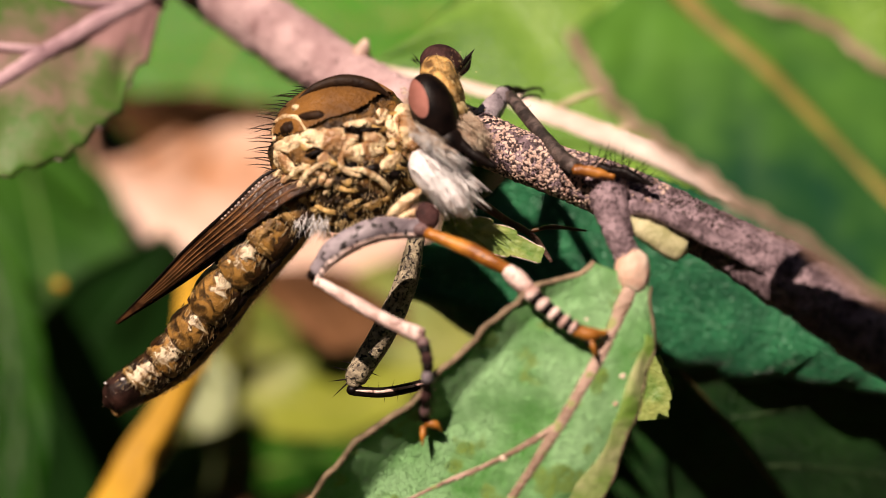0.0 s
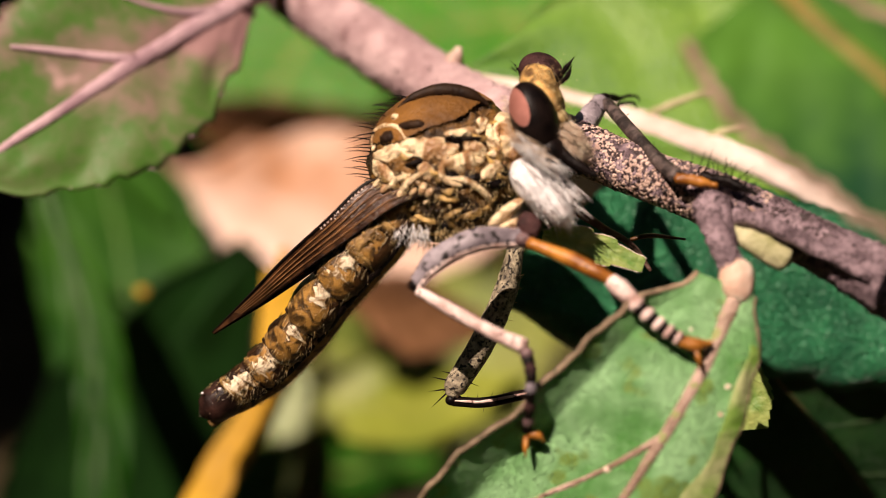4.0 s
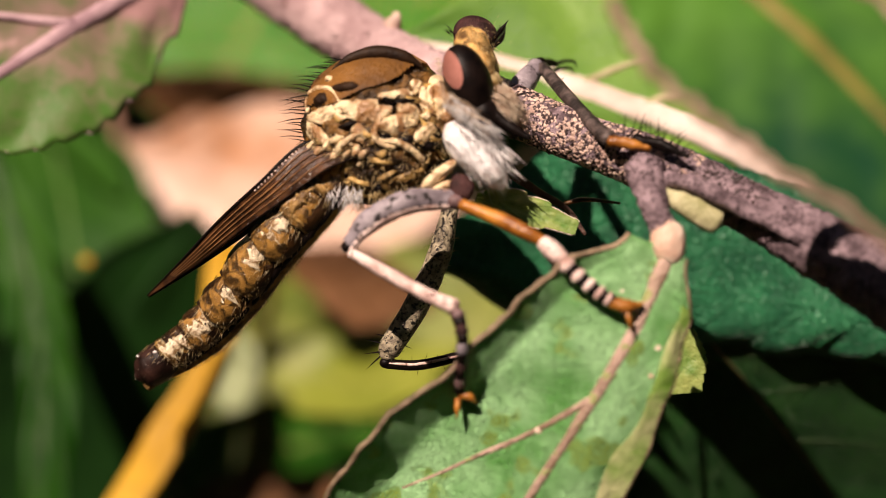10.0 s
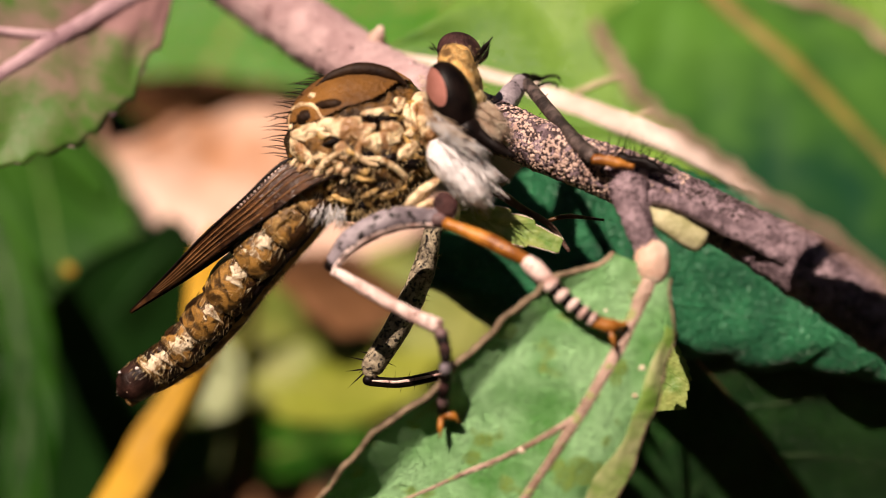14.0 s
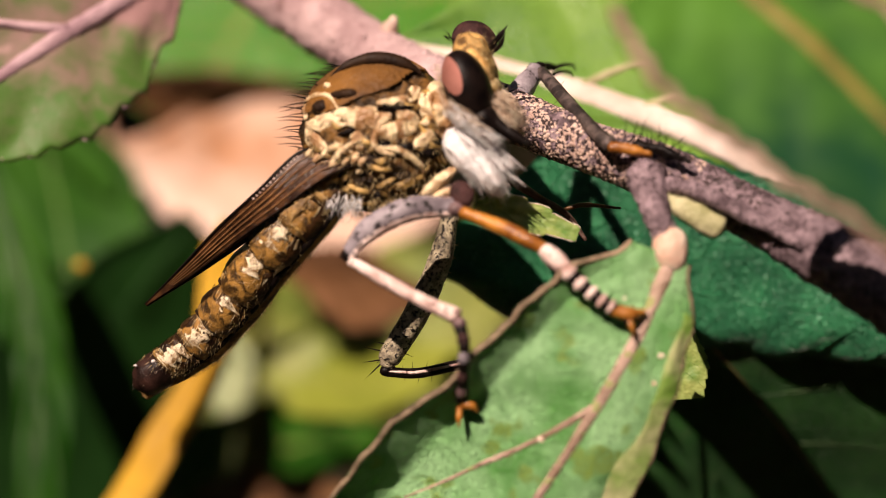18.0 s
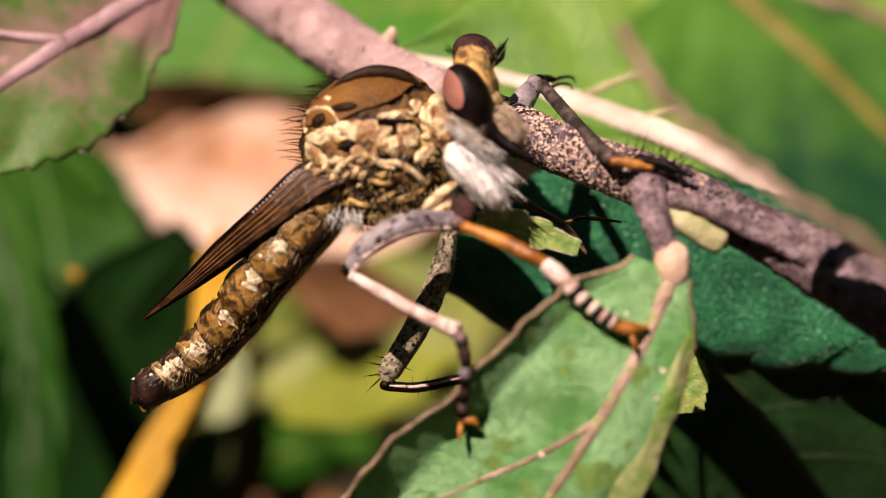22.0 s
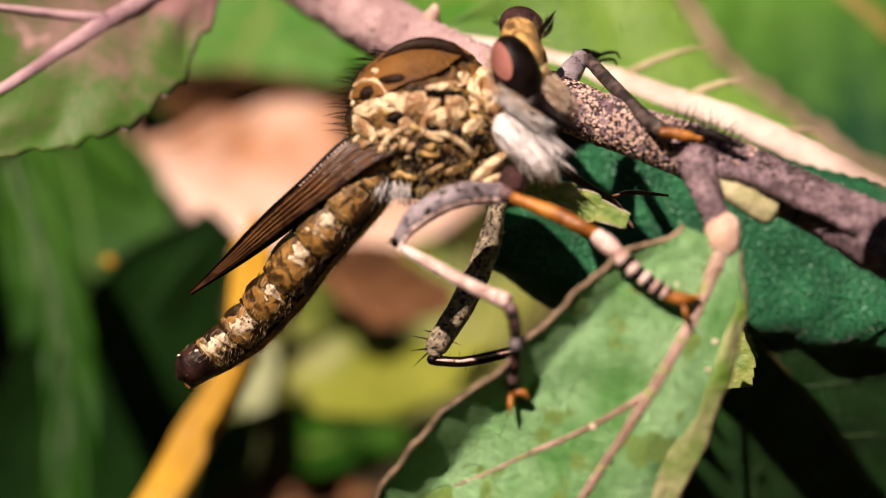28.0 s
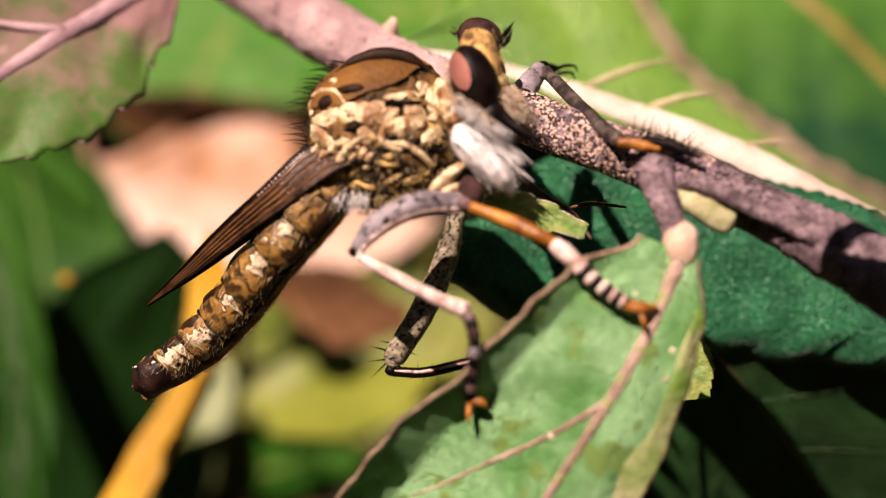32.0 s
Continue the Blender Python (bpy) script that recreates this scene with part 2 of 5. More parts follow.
WING = surface("wing_membrane", (0.012, 0.004, 0.002), (0.110, 0.046, 0.018), 0.9, 0.28, 0.03, 6, thin=0.10, swirl=0.8, edge=(0.40, 0.68))
WING_VEIN = surface("wing_vein", (0.10, 0.040, 0.016), (0.38, 0.185, 0.075), 0.8, 0.32, 0.01)
GREY = surface("grey_bloom", (0.12, 0.095, 0.11), (0.38, 0.33, 0.36), 1.0, 0.6, 0.03, 5, speck=(0.015, 0.010, 0.010), speck_at=0.60, speck_scale=2.4)
SOOTY = surface("sooty", (0.010, 0.007, 0.006), (0.13, 0.095, 0.085), 1.8, 0.5, 0.04, 5, edge=(0.45, 0.66))
DUSKY = surface("dusky", (0.070, 0.052, 0.036), (0.52, 0.44, 0.30), 2.6, 0.5, 0.04, 5, speck=(0.012, 0.009, 0.008), speck_at=0.57, speck_scale=2.4)
CREAM = surface("cream", (0.42, 0.24, 0.20), (0.88, 0.68, 0.62), 1.0, 0.55, 0.04, edge=(0.36, 0.6), speck=(0.20, 0.10, 0.09), speck_at=0.66, speck_scale=3.0)
ORANGE = surface("orange", (0.20, 0.055, 0.006), (0.58, 0.23, 0.035), 0.9, 0.4, 0.03, speck=(0.10, 0.03, 0.008), speck_at=0.66, speck_scale=2.0)
PURPLE = surface("plum_brown", (0.05, 0.028, 0.028), (0.22, 0.13, 0.13), 1.2, 0.5, 0.03)
FUR_WHITE = surface("fur_white", (0.66, 0.54, 0.50), (0.98, 0.95, 0.94), 1.6, 0.6, thin=0.15, edge=(0.26, 0.46))
FUR_GOLD = surface("fur_gold", (0.45, 0.28, 0.09), (0.90, 0.70, 0.38), 2.0, 0.55, thin=0.2)
FUR_TAN = surface("fur_tan", (0.58, 0.38, 0.24), (0.95, 0.79, 0.64), 2.0, 0.55, thin=0.3)
FUR_CREAM = surface("fur_cream", (0.60, 0.42, 0.20), (0.96, 0.84, 0.60), 2.0, 0.5, thin=0.25)


# ---- shapes, in millimetres: (points, faces) ----
def V(p):
    return Vector(p)


def glide(pts, n):
    """n + 1 points of a smooth curve through pts, at even steps of the control points."""
    pts = [Vector(p) for p in pts]
    if len(pts) == 2:
        return [pts[0].lerp(pts[1], i / n) for i in range(n + 1)]
    ext = [2 * pts[0] - pts[1], *pts, 2 * pts[-1] - pts[-2]]
    out = []
    for i in range(n + 1):
        s = i / n * (len(pts) - 1)
        k = min(int(s), len(pts) - 2)
        f = s - k
        a, b, c, d = ext[k:k + 4]
        out.append(0.5 * (2 * b + (c - a) * f + (2 * a - 5 * b + 4 * c - d) * f * f + (3 * b - a - 3 * c + d) * f ** 3))
    return out


def along(values, s):
    """The value at s from 0 to 1 of a list at even steps."""
    x = min(max(s, 0), 1) * (len(values) - 1)
    k = min(int(x), len(values) - 2)
    f = x - k
    f = f * f * (3 - 2 * f)
    return values[k] * (1 - f) + values[k + 1] * f


def tube(pts, radii, n=12, sides=10, rough=0.0, grain=1.0, flat=1.0, flat_way=(0, 0, 1)):
    c = glide(pts, n)
    vs, fs = [], []
    side = None
    for i, p in enumerate(c):
        t = (c[min(i + 1, n)] - c[max(i - 1, 0)]).normalized()
        if side is None:
            side = t.cross(Vector(flat_way))
            side = side.normalized() if side.length > 0.05 else t.orthogonal().normalized()
        side = (side - t * side.dot(t)).normalized()
        up = side.cross(t)
        r = along(radii, i / n)
        for k in range(sides):
            a = 2 * math.pi * k / sides
            way = side * math.cos(a) + up * math.sin(a) * flat
            q = p + way * r
            if rough:
                q += way * r * rough * noise.fractal(q * grain, 1.0, 2.0, 3)
            vs.append(q)
    for i in range(n):
        for k in range(sides):
            a, b = i * sides + k, i * sides + (k + 1) % sides
            fs.append((a, b, b + sides, a + sides))
    r0, r1 = radii[0], radii[-1]
    vs += [c[0] + (c[0] - c[1]).normalized() * r0 * 0.5, c[n] + (c[n] - c[n - 1]).normalized() * r1 * 0.5]
    m = len(vs)
    for k in range(sides):
        fs.append(((k + 1) % sides, k, m - 2))
        fs.append((n * sides + k, n * sides + (k + 1) % sides, m - 1))
    return vs, fs


def ball(centre, radii, turn=(0, 0, 0), rows=16, sides=24, rough=0.0, grain=1.0, part_of=None):
    """An ellipsoid; part_of(direction) tells which directions belong."""
    m = Euler([radians(a) for a in turn]).to_matrix()
    vs, fs, way = [], [], []
    for i in range(rows + 1):
        th = math.pi * i / rows
        for k in range(sides):
            ph = 2 * math.pi * k / sides
            d = Vector((math.sin(th) * math.cos(ph), math.sin(th) * math.sin(ph), math.cos(th)))
            q = Vector((d.x * radii[0], d.y * radii[1], d.z * radii[2]))
            if rough:
                q *= 1 + rough * noise.fractal((q + Vector(centre)) * grain, 1.0, 2.0, 3)
            vs.append(Vector(centre) + m @ q)
            way.append(m @ d)
    for i in range(rows):
        for k in range(sides):
            f = (i * sides + k, (i + 1) * sides + k, (i + 1) * sides + (k + 1) % sides, i * sides + (k + 1) % sides)
            if part_of is None or all(part_of(way[x]) for x in f):
                fs.append(f)
    return vs, fs


def hair(root, way, length, r=0.02, droop=(0, -0.25, 0)):
    root, way, droop = Vector(root), Vector(way).normalized(), Vector(droop)
    c = [root, root + way * length * 0.5 + droop * length * 0.12, root + way * length + droop * length * 0.5]
    s = way.orthogonal().normalized()
    u = s.cross(way)
    vs = []
    for p, q in ((c[0], r), (c[1], r * 0.7)):
        for k in range(3):
            a = 2.0944 * k
            vs.append(p + (s * math.cos(a) + u * math.sin(a)) * q)
    vs.append(c[2])
    fs = [(k, (k + 1) % 3, (k + 1) % 3 + 3, k + 3) for k in range(3)] + [(k + 3, (k + 1) % 3 + 3, 6) for k in range(3)]
    return vs, fs


def joined(shapes):
    vs, fs = [], []
    for v, f in shapes:
        n = len(vs)
        vs += v
        fs += [tuple(i + n for i in x) for x in f]
    return vs, fs


ROOT, SPOT = {}, {}


def thing(name, base, label, category, group="", kind=""):
    ob = new(name)
    ob.empty_display_size = 0.002
    ob.location = world(base)
    ROOT[ob.name] = Vector(base)
    return tagged(ob, label, category, group, kind)


def part(name, shape, material, parent, label="", smooth=True):
    base = ROOT[parent.name]
    me = bpy.data.meshes.new(name)
    me.from_pydata([world(v - base) for v in map(Vector, shape[0])], [], shape[1])
    me.materials.append(material)
    if smooth:
        me.polygons.foreach_set("use_smooth", [True] * len(me.polygons))
    me.update()
    ob = new(name, me)
    ob.parent = parent
    ROOT[ob.name] = base
    return tagged(ob, label)


def leaf(name, mid, left, right, facing, label, blade, vein, fold=(0, 0), curl=(0, 0), saw=0.04, teeth=26, veins=7, rib=0.35, quilt=0.25, slant=0.28, thick=0.2, rim=None, seed=1, steps=72, group="", vein_r=0.12, side_veins=True, side_mat=None, rim_r=0.13, rim_sides=(-1, 1), lip=(0, 0), lip_at=0.76, stalk=None, rows=14):
    """A leaf: its midrib's points, half widths at even steps, the way that it faces, folds and curls in degrees."""
    n = Vector(facing).normalized()
    c = glide(mid, steps)

    def spot(s, q, lift=0.0):
        x = s * steps
        k = min(int(x), steps - 1)
        p = c[k].lerp(c[k + 1], x - k)
        t = (c[min(k + 2, steps)] - c[max(k - 1, 0)]).normalized()
        nn = (n - t * n.dot(t)).normalized()
        side = t.cross(nn)
        hand = 1 if q > 0 else -1
        a = abs(q)
        wide = along(right if q > 0 else left, s)
        wide *= 1 + saw * (2 * ((s * teeth) % 1.0) - 1) * a ** 4 + 0.05 * noise.noise((s * 5, hand * 3, seed))
        turn = radians(fold[hand > 0] + curl[hand > 0] * a)
        go = side * hand * math.cos(turn) + nn * math.sin(turn)
        rise = nn * math.cos(turn) - side * hand * math.sin(turn)
        wave = abs(math.sin(math.pi * (s - slant * a) * veins)) * 4 * a * (1 - 0.6 * a) * quilt + 0.35 * noise.noise((s * 4, q * 2, seed * 7.1))
        bent = -lip[hand > 0] * max(0, a - lip_at) * wide * min(1, max(0.3, s * 7))
        return p + go * a * wide + rise * (wave * min(1, wide / 3) + lift + bent)

    vs, fs = [], []
    cols = 2 * rows + 1
    for lay in (0, -thick):
        for i in range(steps + 1):
            for k in range(cols):
                vs.append(spot(i / steps, (k - rows) / rows, lay))
    m = (steps + 1) * cols
    for i in range(steps):
        for k in range(cols - 1):
            a = i * cols + k
            fs.append((a, a + 1, a + cols + 1, a + cols))
            fs.append((m + a, m + a + cols, m + a + cols + 1, m + a + 1))
        for k in (0, cols - 1):
            a = i * cols + k
            fs.append((a, a + cols, m + a + cols, m + a))
    ob = thing(name, c[0], label, "leaf", group)
    SPOT[ob.name] = spot
    part("blade", (vs, fs), blade, ob)
    part("midrib", tube([spot(i / 14, 0, -0.1 * rib) for i in range(15)], [rib, rib * 0.8, rib * 0.55, rib * 0.25], 60, 10, 0.15, 1.5, 0.6, n), vein, ob, "raised paler midrib")
    if stalk:
        part("stalk", tube([c[1], c[0], *stalk], [rib, rib * 1.1, rib * 1.2, rib * 1.5], 40, 8, 0.1, 1), vein, ob, "leaf stalk")
    if side_veins:
        for i in range(1, veins + 1):
            for hand in (-1, 1):
                s0 = (i - 0.35 + 0.15 * hand) / (veins + 1) * 0.9
                pts = [spot(min(s0 + slant * a, 1), hand * max(a * 0.96, 0.01), 0.0) for a in (0, 0.2, 0.4, 0.6, 0.8, 1.0) if s0 + slant * a < 0.99]
                if len(pts) > 2:
                    part("side_vein", tube(pts, [vein_r, vein_r * 0.7, vein_r * 0.3], 14, 6), side_mat or vein, ob)
    if rim:
        for hand in rim_sides:
            part("rim", tube([spot(i / 40, hand * 0.995, -thick / 2) for i in range(41)], [rim_r] * 3, 120, 6, 0.3, 3), rim, ob, "dry thickened leaf margin")
    return ob


# ---- ground ----
me = bpy.data.meshes.new("ground")
me.from_pydata([(-60, -60, -0.22), (60, -60, -0.22), (60, 60, -0.22), (-60, 60, -0.22)], [], [(0, 1, 2, 3)])
me.materials.append(SOIL)
tagged(new("ground", me), "dark brown shaded soil", "ground", kind="structure")

# ---- plant ----
def pebble(p, way, r, flat=0.8):
    """A small low lump on a surface."""
    way = Vector(way).normalized()
    s = way.orthogonal().normalized()
    u = s.cross(way)
    p = Vector(p)
    vs = [p + (s * math.cos(a) + u * math.sin(a)) * r for a in (0, 1.047, 2.094, 3.142, 4.189, 5.236)]
    vs += [p + (s * math.cos(a) + u * math.sin(a)) * r * 0.6 + way * r * flat * 0.75 for a in (0, 1.047, 2.094, 3.142, 4.189, 5.236)] + [p + way * r * flat]
    return vs, [(k, (k + 1) % 6, (k + 1) % 6 + 6, k + 6) for k in range(6)] + [(k + 6, (k + 1) % 6 + 6, 12) for k in range(6)]


def pebbles_on(pts, radii, count, size, seed, lo=0.0, hi=1.0):
    """Lumps strewn over the tube through pts."""
    rnd = random.Random(seed)
    c = glide(pts, 100)
    out = []
    for _ in range(count):
        s = lo + (hi - lo) * rnd.random()
        k = min(int(s * 100), 99)
        t = (c[k + 1] - c[k]).normalized()
        p = c[k].lerp(c[k + 1], s * 100 - k)
        side = t.orthogonal().normalized()
        a = rnd.uniform(0, 2 * math.pi)
        way = side * math.cos(a) + t.cross(side) * math.sin(a)
        out.append(pebble(p + way * along(radii, s) * 0.97, way, size * rnd.uniform(0.5, 1.3)))
    return joined(out)


twig = thing("twig", (20.63, -5.38, 14.00), "pinkish brown warty twig of a shrub", "twig")
stem_line = [(23.84, -6.38, 6.50), (19.45, -3.73, 5.00), (15.70, -1.38, 3.30), (12.10, 0.75, 1.40), (8.30, 2.52, 0.20), (5.21, 3.75, -1.00), (2.60, 4.96, -3.00), (0.17, 6.31, -6.00)]
stem_r = [1.99, 1.77, 1.46, 1.17, 1.30, 1.15, 1.20, 1.20]
part("stem", tube(stem_line, stem_r, 150, 36, 0.12, 2.0), BARK, twig)
part("base_stem", tube([stem_line[0], (34, -14, 8), (44, -26, 10), (58, -80, -6), (64, -205, -70)], [1.8, 1.9, 2.0, 2.3, 2.8], 60, 20, 0.12, 1.2), BARK, twig)
part("upper_stem", tube([(0.45, 6.12, -6.00), (-2.73, 7.58, -10.00), (-5.84, 9.51, -14.00), (-8.86, 11.73, -18.00), (-12.13, 14.12, -21.00), (-16.02, 17.24, -25.00)], [1.2, 1.5, 1.7, 1.75, 1.75, 1.7], 60, 28, 0.08, 1.2), BARK_SMOOTH, twig, "smoother mauve upper stem")
part("bud", tube([(-4.74, 9.88, -13.00), (-4.26, 10.32, -12.00), (-4.02, 10.91, -12.00)], [0.5, 0.45, 0.2], 10, 12, 0.15, 2), WART, twig, "small pale bud")
tagged(part("wart_grain", pebbles_on(stem_line, stem_r, 4600, 0.098, 31, 0.50, 0.95), WART, twig, "fine pale bark warts"), kind="stuff")
tagged(part("speck_grain", pebbles_on(stem_line, stem_r, 5200, 0.092, 32, 0.40, 0.95), WART_DARK, twig, "fine dark bark specks"), kind="stuff")
tagged(part("upper_grain", pebbles_on([(0.45, 6.12, -6.00), (-2.73, 7.58, -10.00), (-5.84, 9.51, -14.00), (-8.86, 11.73, -18.00), (-12.13, 14.12, -21.00)], [1.2, 1.5, 1.7, 1.75, 1.75], 700, 0.16, 35), BARK_SMOOTH, twig, "coarse mauve bark grains"), kind="stuff")
tagged(part("rough_bark", pebbles_on(stem_line, stem_r, 2600, 0.11, 33, 0.0, 0.58), BARK, twig, "coarse bark grains"), kind="stuff")
petiole_line, petiole_r = [(7.59, 2.48, 1.80), (7.80, 1.05, 3.00), (8.12, 0.03, 3.50), (8.42, -0.53, 3.50)], [0.90, 0.66, 0.54, 0.60]
part("petiole", tube(petiole_line, petiole_r, 24, 20, 0.15, 2.5), BARK, twig)
tagged(part("petiole_grain", pebbles_on(petiole_line, petiole_r, 420, 0.10, 34, 0, 0.85), BARK, twig), kind="stuff")
part("joint", ball((8.50, -0.98, 3.60), (0.80, 1.12, 0.78), (0, 0, 8), 20, 24, rough=0.10), JOINT, twig, "swollen cream and pink leaf joint")
part("branchlet", tube([(7.78, 1.70, 1.80), (9.38, 1.76, 2.60), (11.89, 0.53, 3.20), (14.30, -0.86, 4.20)], [0.45, 0.38, 0.42, 0.25], 20, 14, 0.25, 2), BARK, twig, "mauve side shoot along the stem")
part("stub", tube([(8.23, 1.26, 2.60), (9.63, 0.58, 2.70), (10.83, -0.08, 2.70)], [0.34, 0.50, 0.60, 0.56], 14, 10, 0.16, 2, 0.7), PITH, twig, "pale green broken stalk")

near_leaf = leaf("near_leaf", [(8.56, -1.35, 3.90), (7.14, -4.41, 4.60), (5.38, -7.48, 4.60), (2.89, -11.42, 3.90), (-0.20, -16.10, 2.80), (-4.30, -21.60, 0.00)],
     [0.85, 2.1, 2.8, 3.4, 4.1, 3.5, 0.1], [2.0, 4.2, 5.0, 5.7, 6.9, 7.4, 0.1], (0.05, 0.35, 1), "fresh green leaf with pink midrib and dry rim", LEAF_FRESH, VEIN_FLESH,
     fold=(-4, -6), curl=(-10, 0), veins=5, rim=RIM_DRY, seed=2, rib=0.35, saw=0.008, quilt=0.12, slant=0.2, side_veins=False, rows=34, lip=(0.3, -1.26), lip_at=0.78, rim_r=0.14)
on = SPOT["near_leaf"]
part("side_vein", tube([on(0.42 + 0.46 * f, max(0.01, 0.92 * f), -0.02) for f in (0, 0.12, 0.24, 0.36, 0.48, 0.6, 0.75)], [0.17, 0.13, 0.07], 24, 8, 0.2, 2, 0.6), VEIN_FLESH, near_leaf, "pink branching vein")
margin_rows = []
for i in range(61):
    s0 = 0.12 + 0.76 * i / 60
    inner = 0.70 + 0.24 * noise.noise((s0 * 9, 4.0, 0.5))
    margin_rows.append([on(s0, -(inner + (0.995 - inner) * k / 8), 0.03 - 0.05 * (k == 0)) for k in range(9)])
part("yellow_margin", ([p for r in margin_rows for p in r], [(9 * i + k, 9 * i + k + 1, 9 * i + k + 10, 9 * i + k + 9) for i in range(60) for k in range(8)]), LEAF_MARGIN, near_leaf, "yellowing leaf margin")
for s_at, q_at, r in ((0.535, 0.22, 0.20), (0.24, -0.55, 0.15), (0.31, -0.60, 0.12), (0.15, 0.30, 0.09)):
    part("pale_spot", ball(on(s_at, q_at, 0.02), (r, r * 0.8, 0.05), rough=0.3, grain=3.0, rows=8, sides=12), JOINT, near_leaf, "small pale spot")
under_leaf = leaf("under_leaf", [(30.74, -3.90, -14.00), (23.61, -1.18, -13.50), (18.53, 1.46, -13.50), (12.56, 4.54, -14.00), (6.59, 6.89, -15.00), (2.04, 8.62, -16.00), (-4.47, 10.28, -17.50)],
     [3, 3.2, 3.2, 3.0, 3, 3, 0.2], [9, 14, 16, 14, 12, 9, 0.2], (-0.2, 0.6, 1), "broad deep green leaf with pale pink midrib", LEAF_UPPER, VEIN_PALE, fold=(-4, 0), curl=(-18, 0), veins=6, seed=5, rib=1.3, vein_r=0.17, quilt=0.35, saw=0.02, side_veins=False, stalk=[(33, -7, -10), (38, -14, 0), (44, -24, 10)])
leaf("lower_leaf", [(11.65, -5.38, -12.40), (12.62, -6.45, -13.00), (14.42, -8.47, -14.20), (16.82, -11.35, -16.00), (19.98, -15.41, -19.00), (22.54, -19.26, -21.50)], [0.3, 2.0, 7, 11, 9, 0.3], [1.0, 4.5, 8, 10, 9, 0.3], (0.30, -0.85, 0.48), "green leaf with thin dry midrib, shade put into its colour", LEAF_SHADE, VEIN_DRY, veins=4, seed=14, rib=0.13, vein_r=0.035, side_mat=VEIN_DARK, slant=0.22, quilt=0.10, saw=0.02, stalk=[(10.6, -5.2, -11.0), (9.33, -9.99, -12.00), (2, -25, -13), (4, -60, -14), (6, -205, -60)])
leaf("blue_leaf", [(23.87, -6.29, -11.00), (19.83, -5.00, -11.20), (15.47, -4.00, -11.40), (9.62, -3.15, -11.40), (3.75, -2.71, -10.80), (-1.48, -1.85, -10.20)],
     [2.2, 3.2, 4.2, 4.4, 3.8, 1.2], [5.5, 6.0, 6.4, 7.2, 6.8, 2.2], (0.25, 0.15, 1), "dark blue green leaf with scalloped margin", LEAF_BLUE, LEAF_BLUE, curl=(-60, 0), veins=6, seed=15, rib=0.22, vein_r=0.06, saw=0.02, teeth=40, quilt=0.20, slant=0.15, stalk=[(30, -10, 2), (38, -18, 10), (44, -26, 12)])
leaf("torn_leaf", [(-0.00, 1.07, -0.40), (0.99, 0.86, -0.30), (2.43, 0.43, -0.20), (4.65, -0.32, -0.10)], [0.3, 0.85, 0.8, 0.35], [0.3, 0.7, 0.65, 0.35], (0, 0.3, 1), "light green torn leaf strip with yellow edge", LEAF_TORN, LEAF_TORN, veins=3, seed=16, rib=0.06, saw=0.12, teeth=5, rim=VEIN_PALE, rim_r=0.05, vein_r=0.03, thick=0.12)
# Lighter scrap added to imitate the sun fleck on the dark leaf.
leaf("sun_fleck", [(9.75, -5.28, -4.80), (9.98, -6.79, -4.80), (10.10, -8.35, -4.80)], [0.9, 1.25, 0.9], [0.6, 1.2, 0.6], (-0.2, 0.4, 1), "small yellowish green scrap added for a sun fleck", LEAF_TORN, LEAF_TORN, veins=3, seed=17, rib=0.05, saw=0.05, teeth=7, vein_r=0.03, thick=0.12, quilt=0.04, stalk=[(8.4, -5.0, -6.0), (7.64, -5.51, -7.0), (2, -25, -10), (3, -205, -50)])
tendril = thing("dead_tendril", (1.74, 2.24, -3.00), "thin reddish brown dead tendril", "twig")
part("stalk", tube([(1.74, 2.24, -3.00), (3.12, 1.35, -3.60), (4.36, 0.61, -4.00), (5.26, -0.62, -3.80)], [0.24, 0.18, 0.16, 0.10], 24, 8, 0.15, 2), TWIGLET, tendril)
part("side_shoot", tube([(4.08, 0.80, -4.00), (5.23, 1.07, -4.00), (6.91, 0.89, -3.60)], [0.10, 0.12, 0.06], 16, 8, 0.2, 2), RUSSET, tendril, "reddish side shoot")
broad = SPOT["under_leaf"]
for s0, s1, reach in ((0.70, 0.57, 0.34), (0.60, 0.50, 0.26), (0.47, 0.36, 0.24)):
    part("side_vein", tube([broad(s0 + (s1 - s0) * f, max(0.005, reach * f ** 0.8), 0.05) for f in (0, 0.2, 0.4, 0.6, 0.8, 1)], [0.26, 0.20, 0.13, 0.04], 24, 8, 0.15, 2, 0.5), VEIN_SOFT, under_leaf, "pale side vein")
front_leaf = leaf("front_leaf", [(8.0, 10.6, 18.6), (10, 8.4, 19.2), (13, 5.5, 20), (16.6, 1.5, 21), (22, -5, 22)],
     [0.8, 1.7, 3.4, 4.4, 0.3], [4.4, 5.0, 4.8, 3.4, 0.3], (0.1, 0.3, 1), "green leaf with yellowish midrib and brown margin", LEAF_FRONT, VEIN_OCHRE, veins=6, seed=8, quilt=0.06, rib=0.45, rim=VEIN_PINK, rim_r=0.24, side_veins=False, stalk=[(9, 14, 20), (14, 20, 22), (40, 20, 20), (80, -40, 0), (90, -200, -40)])
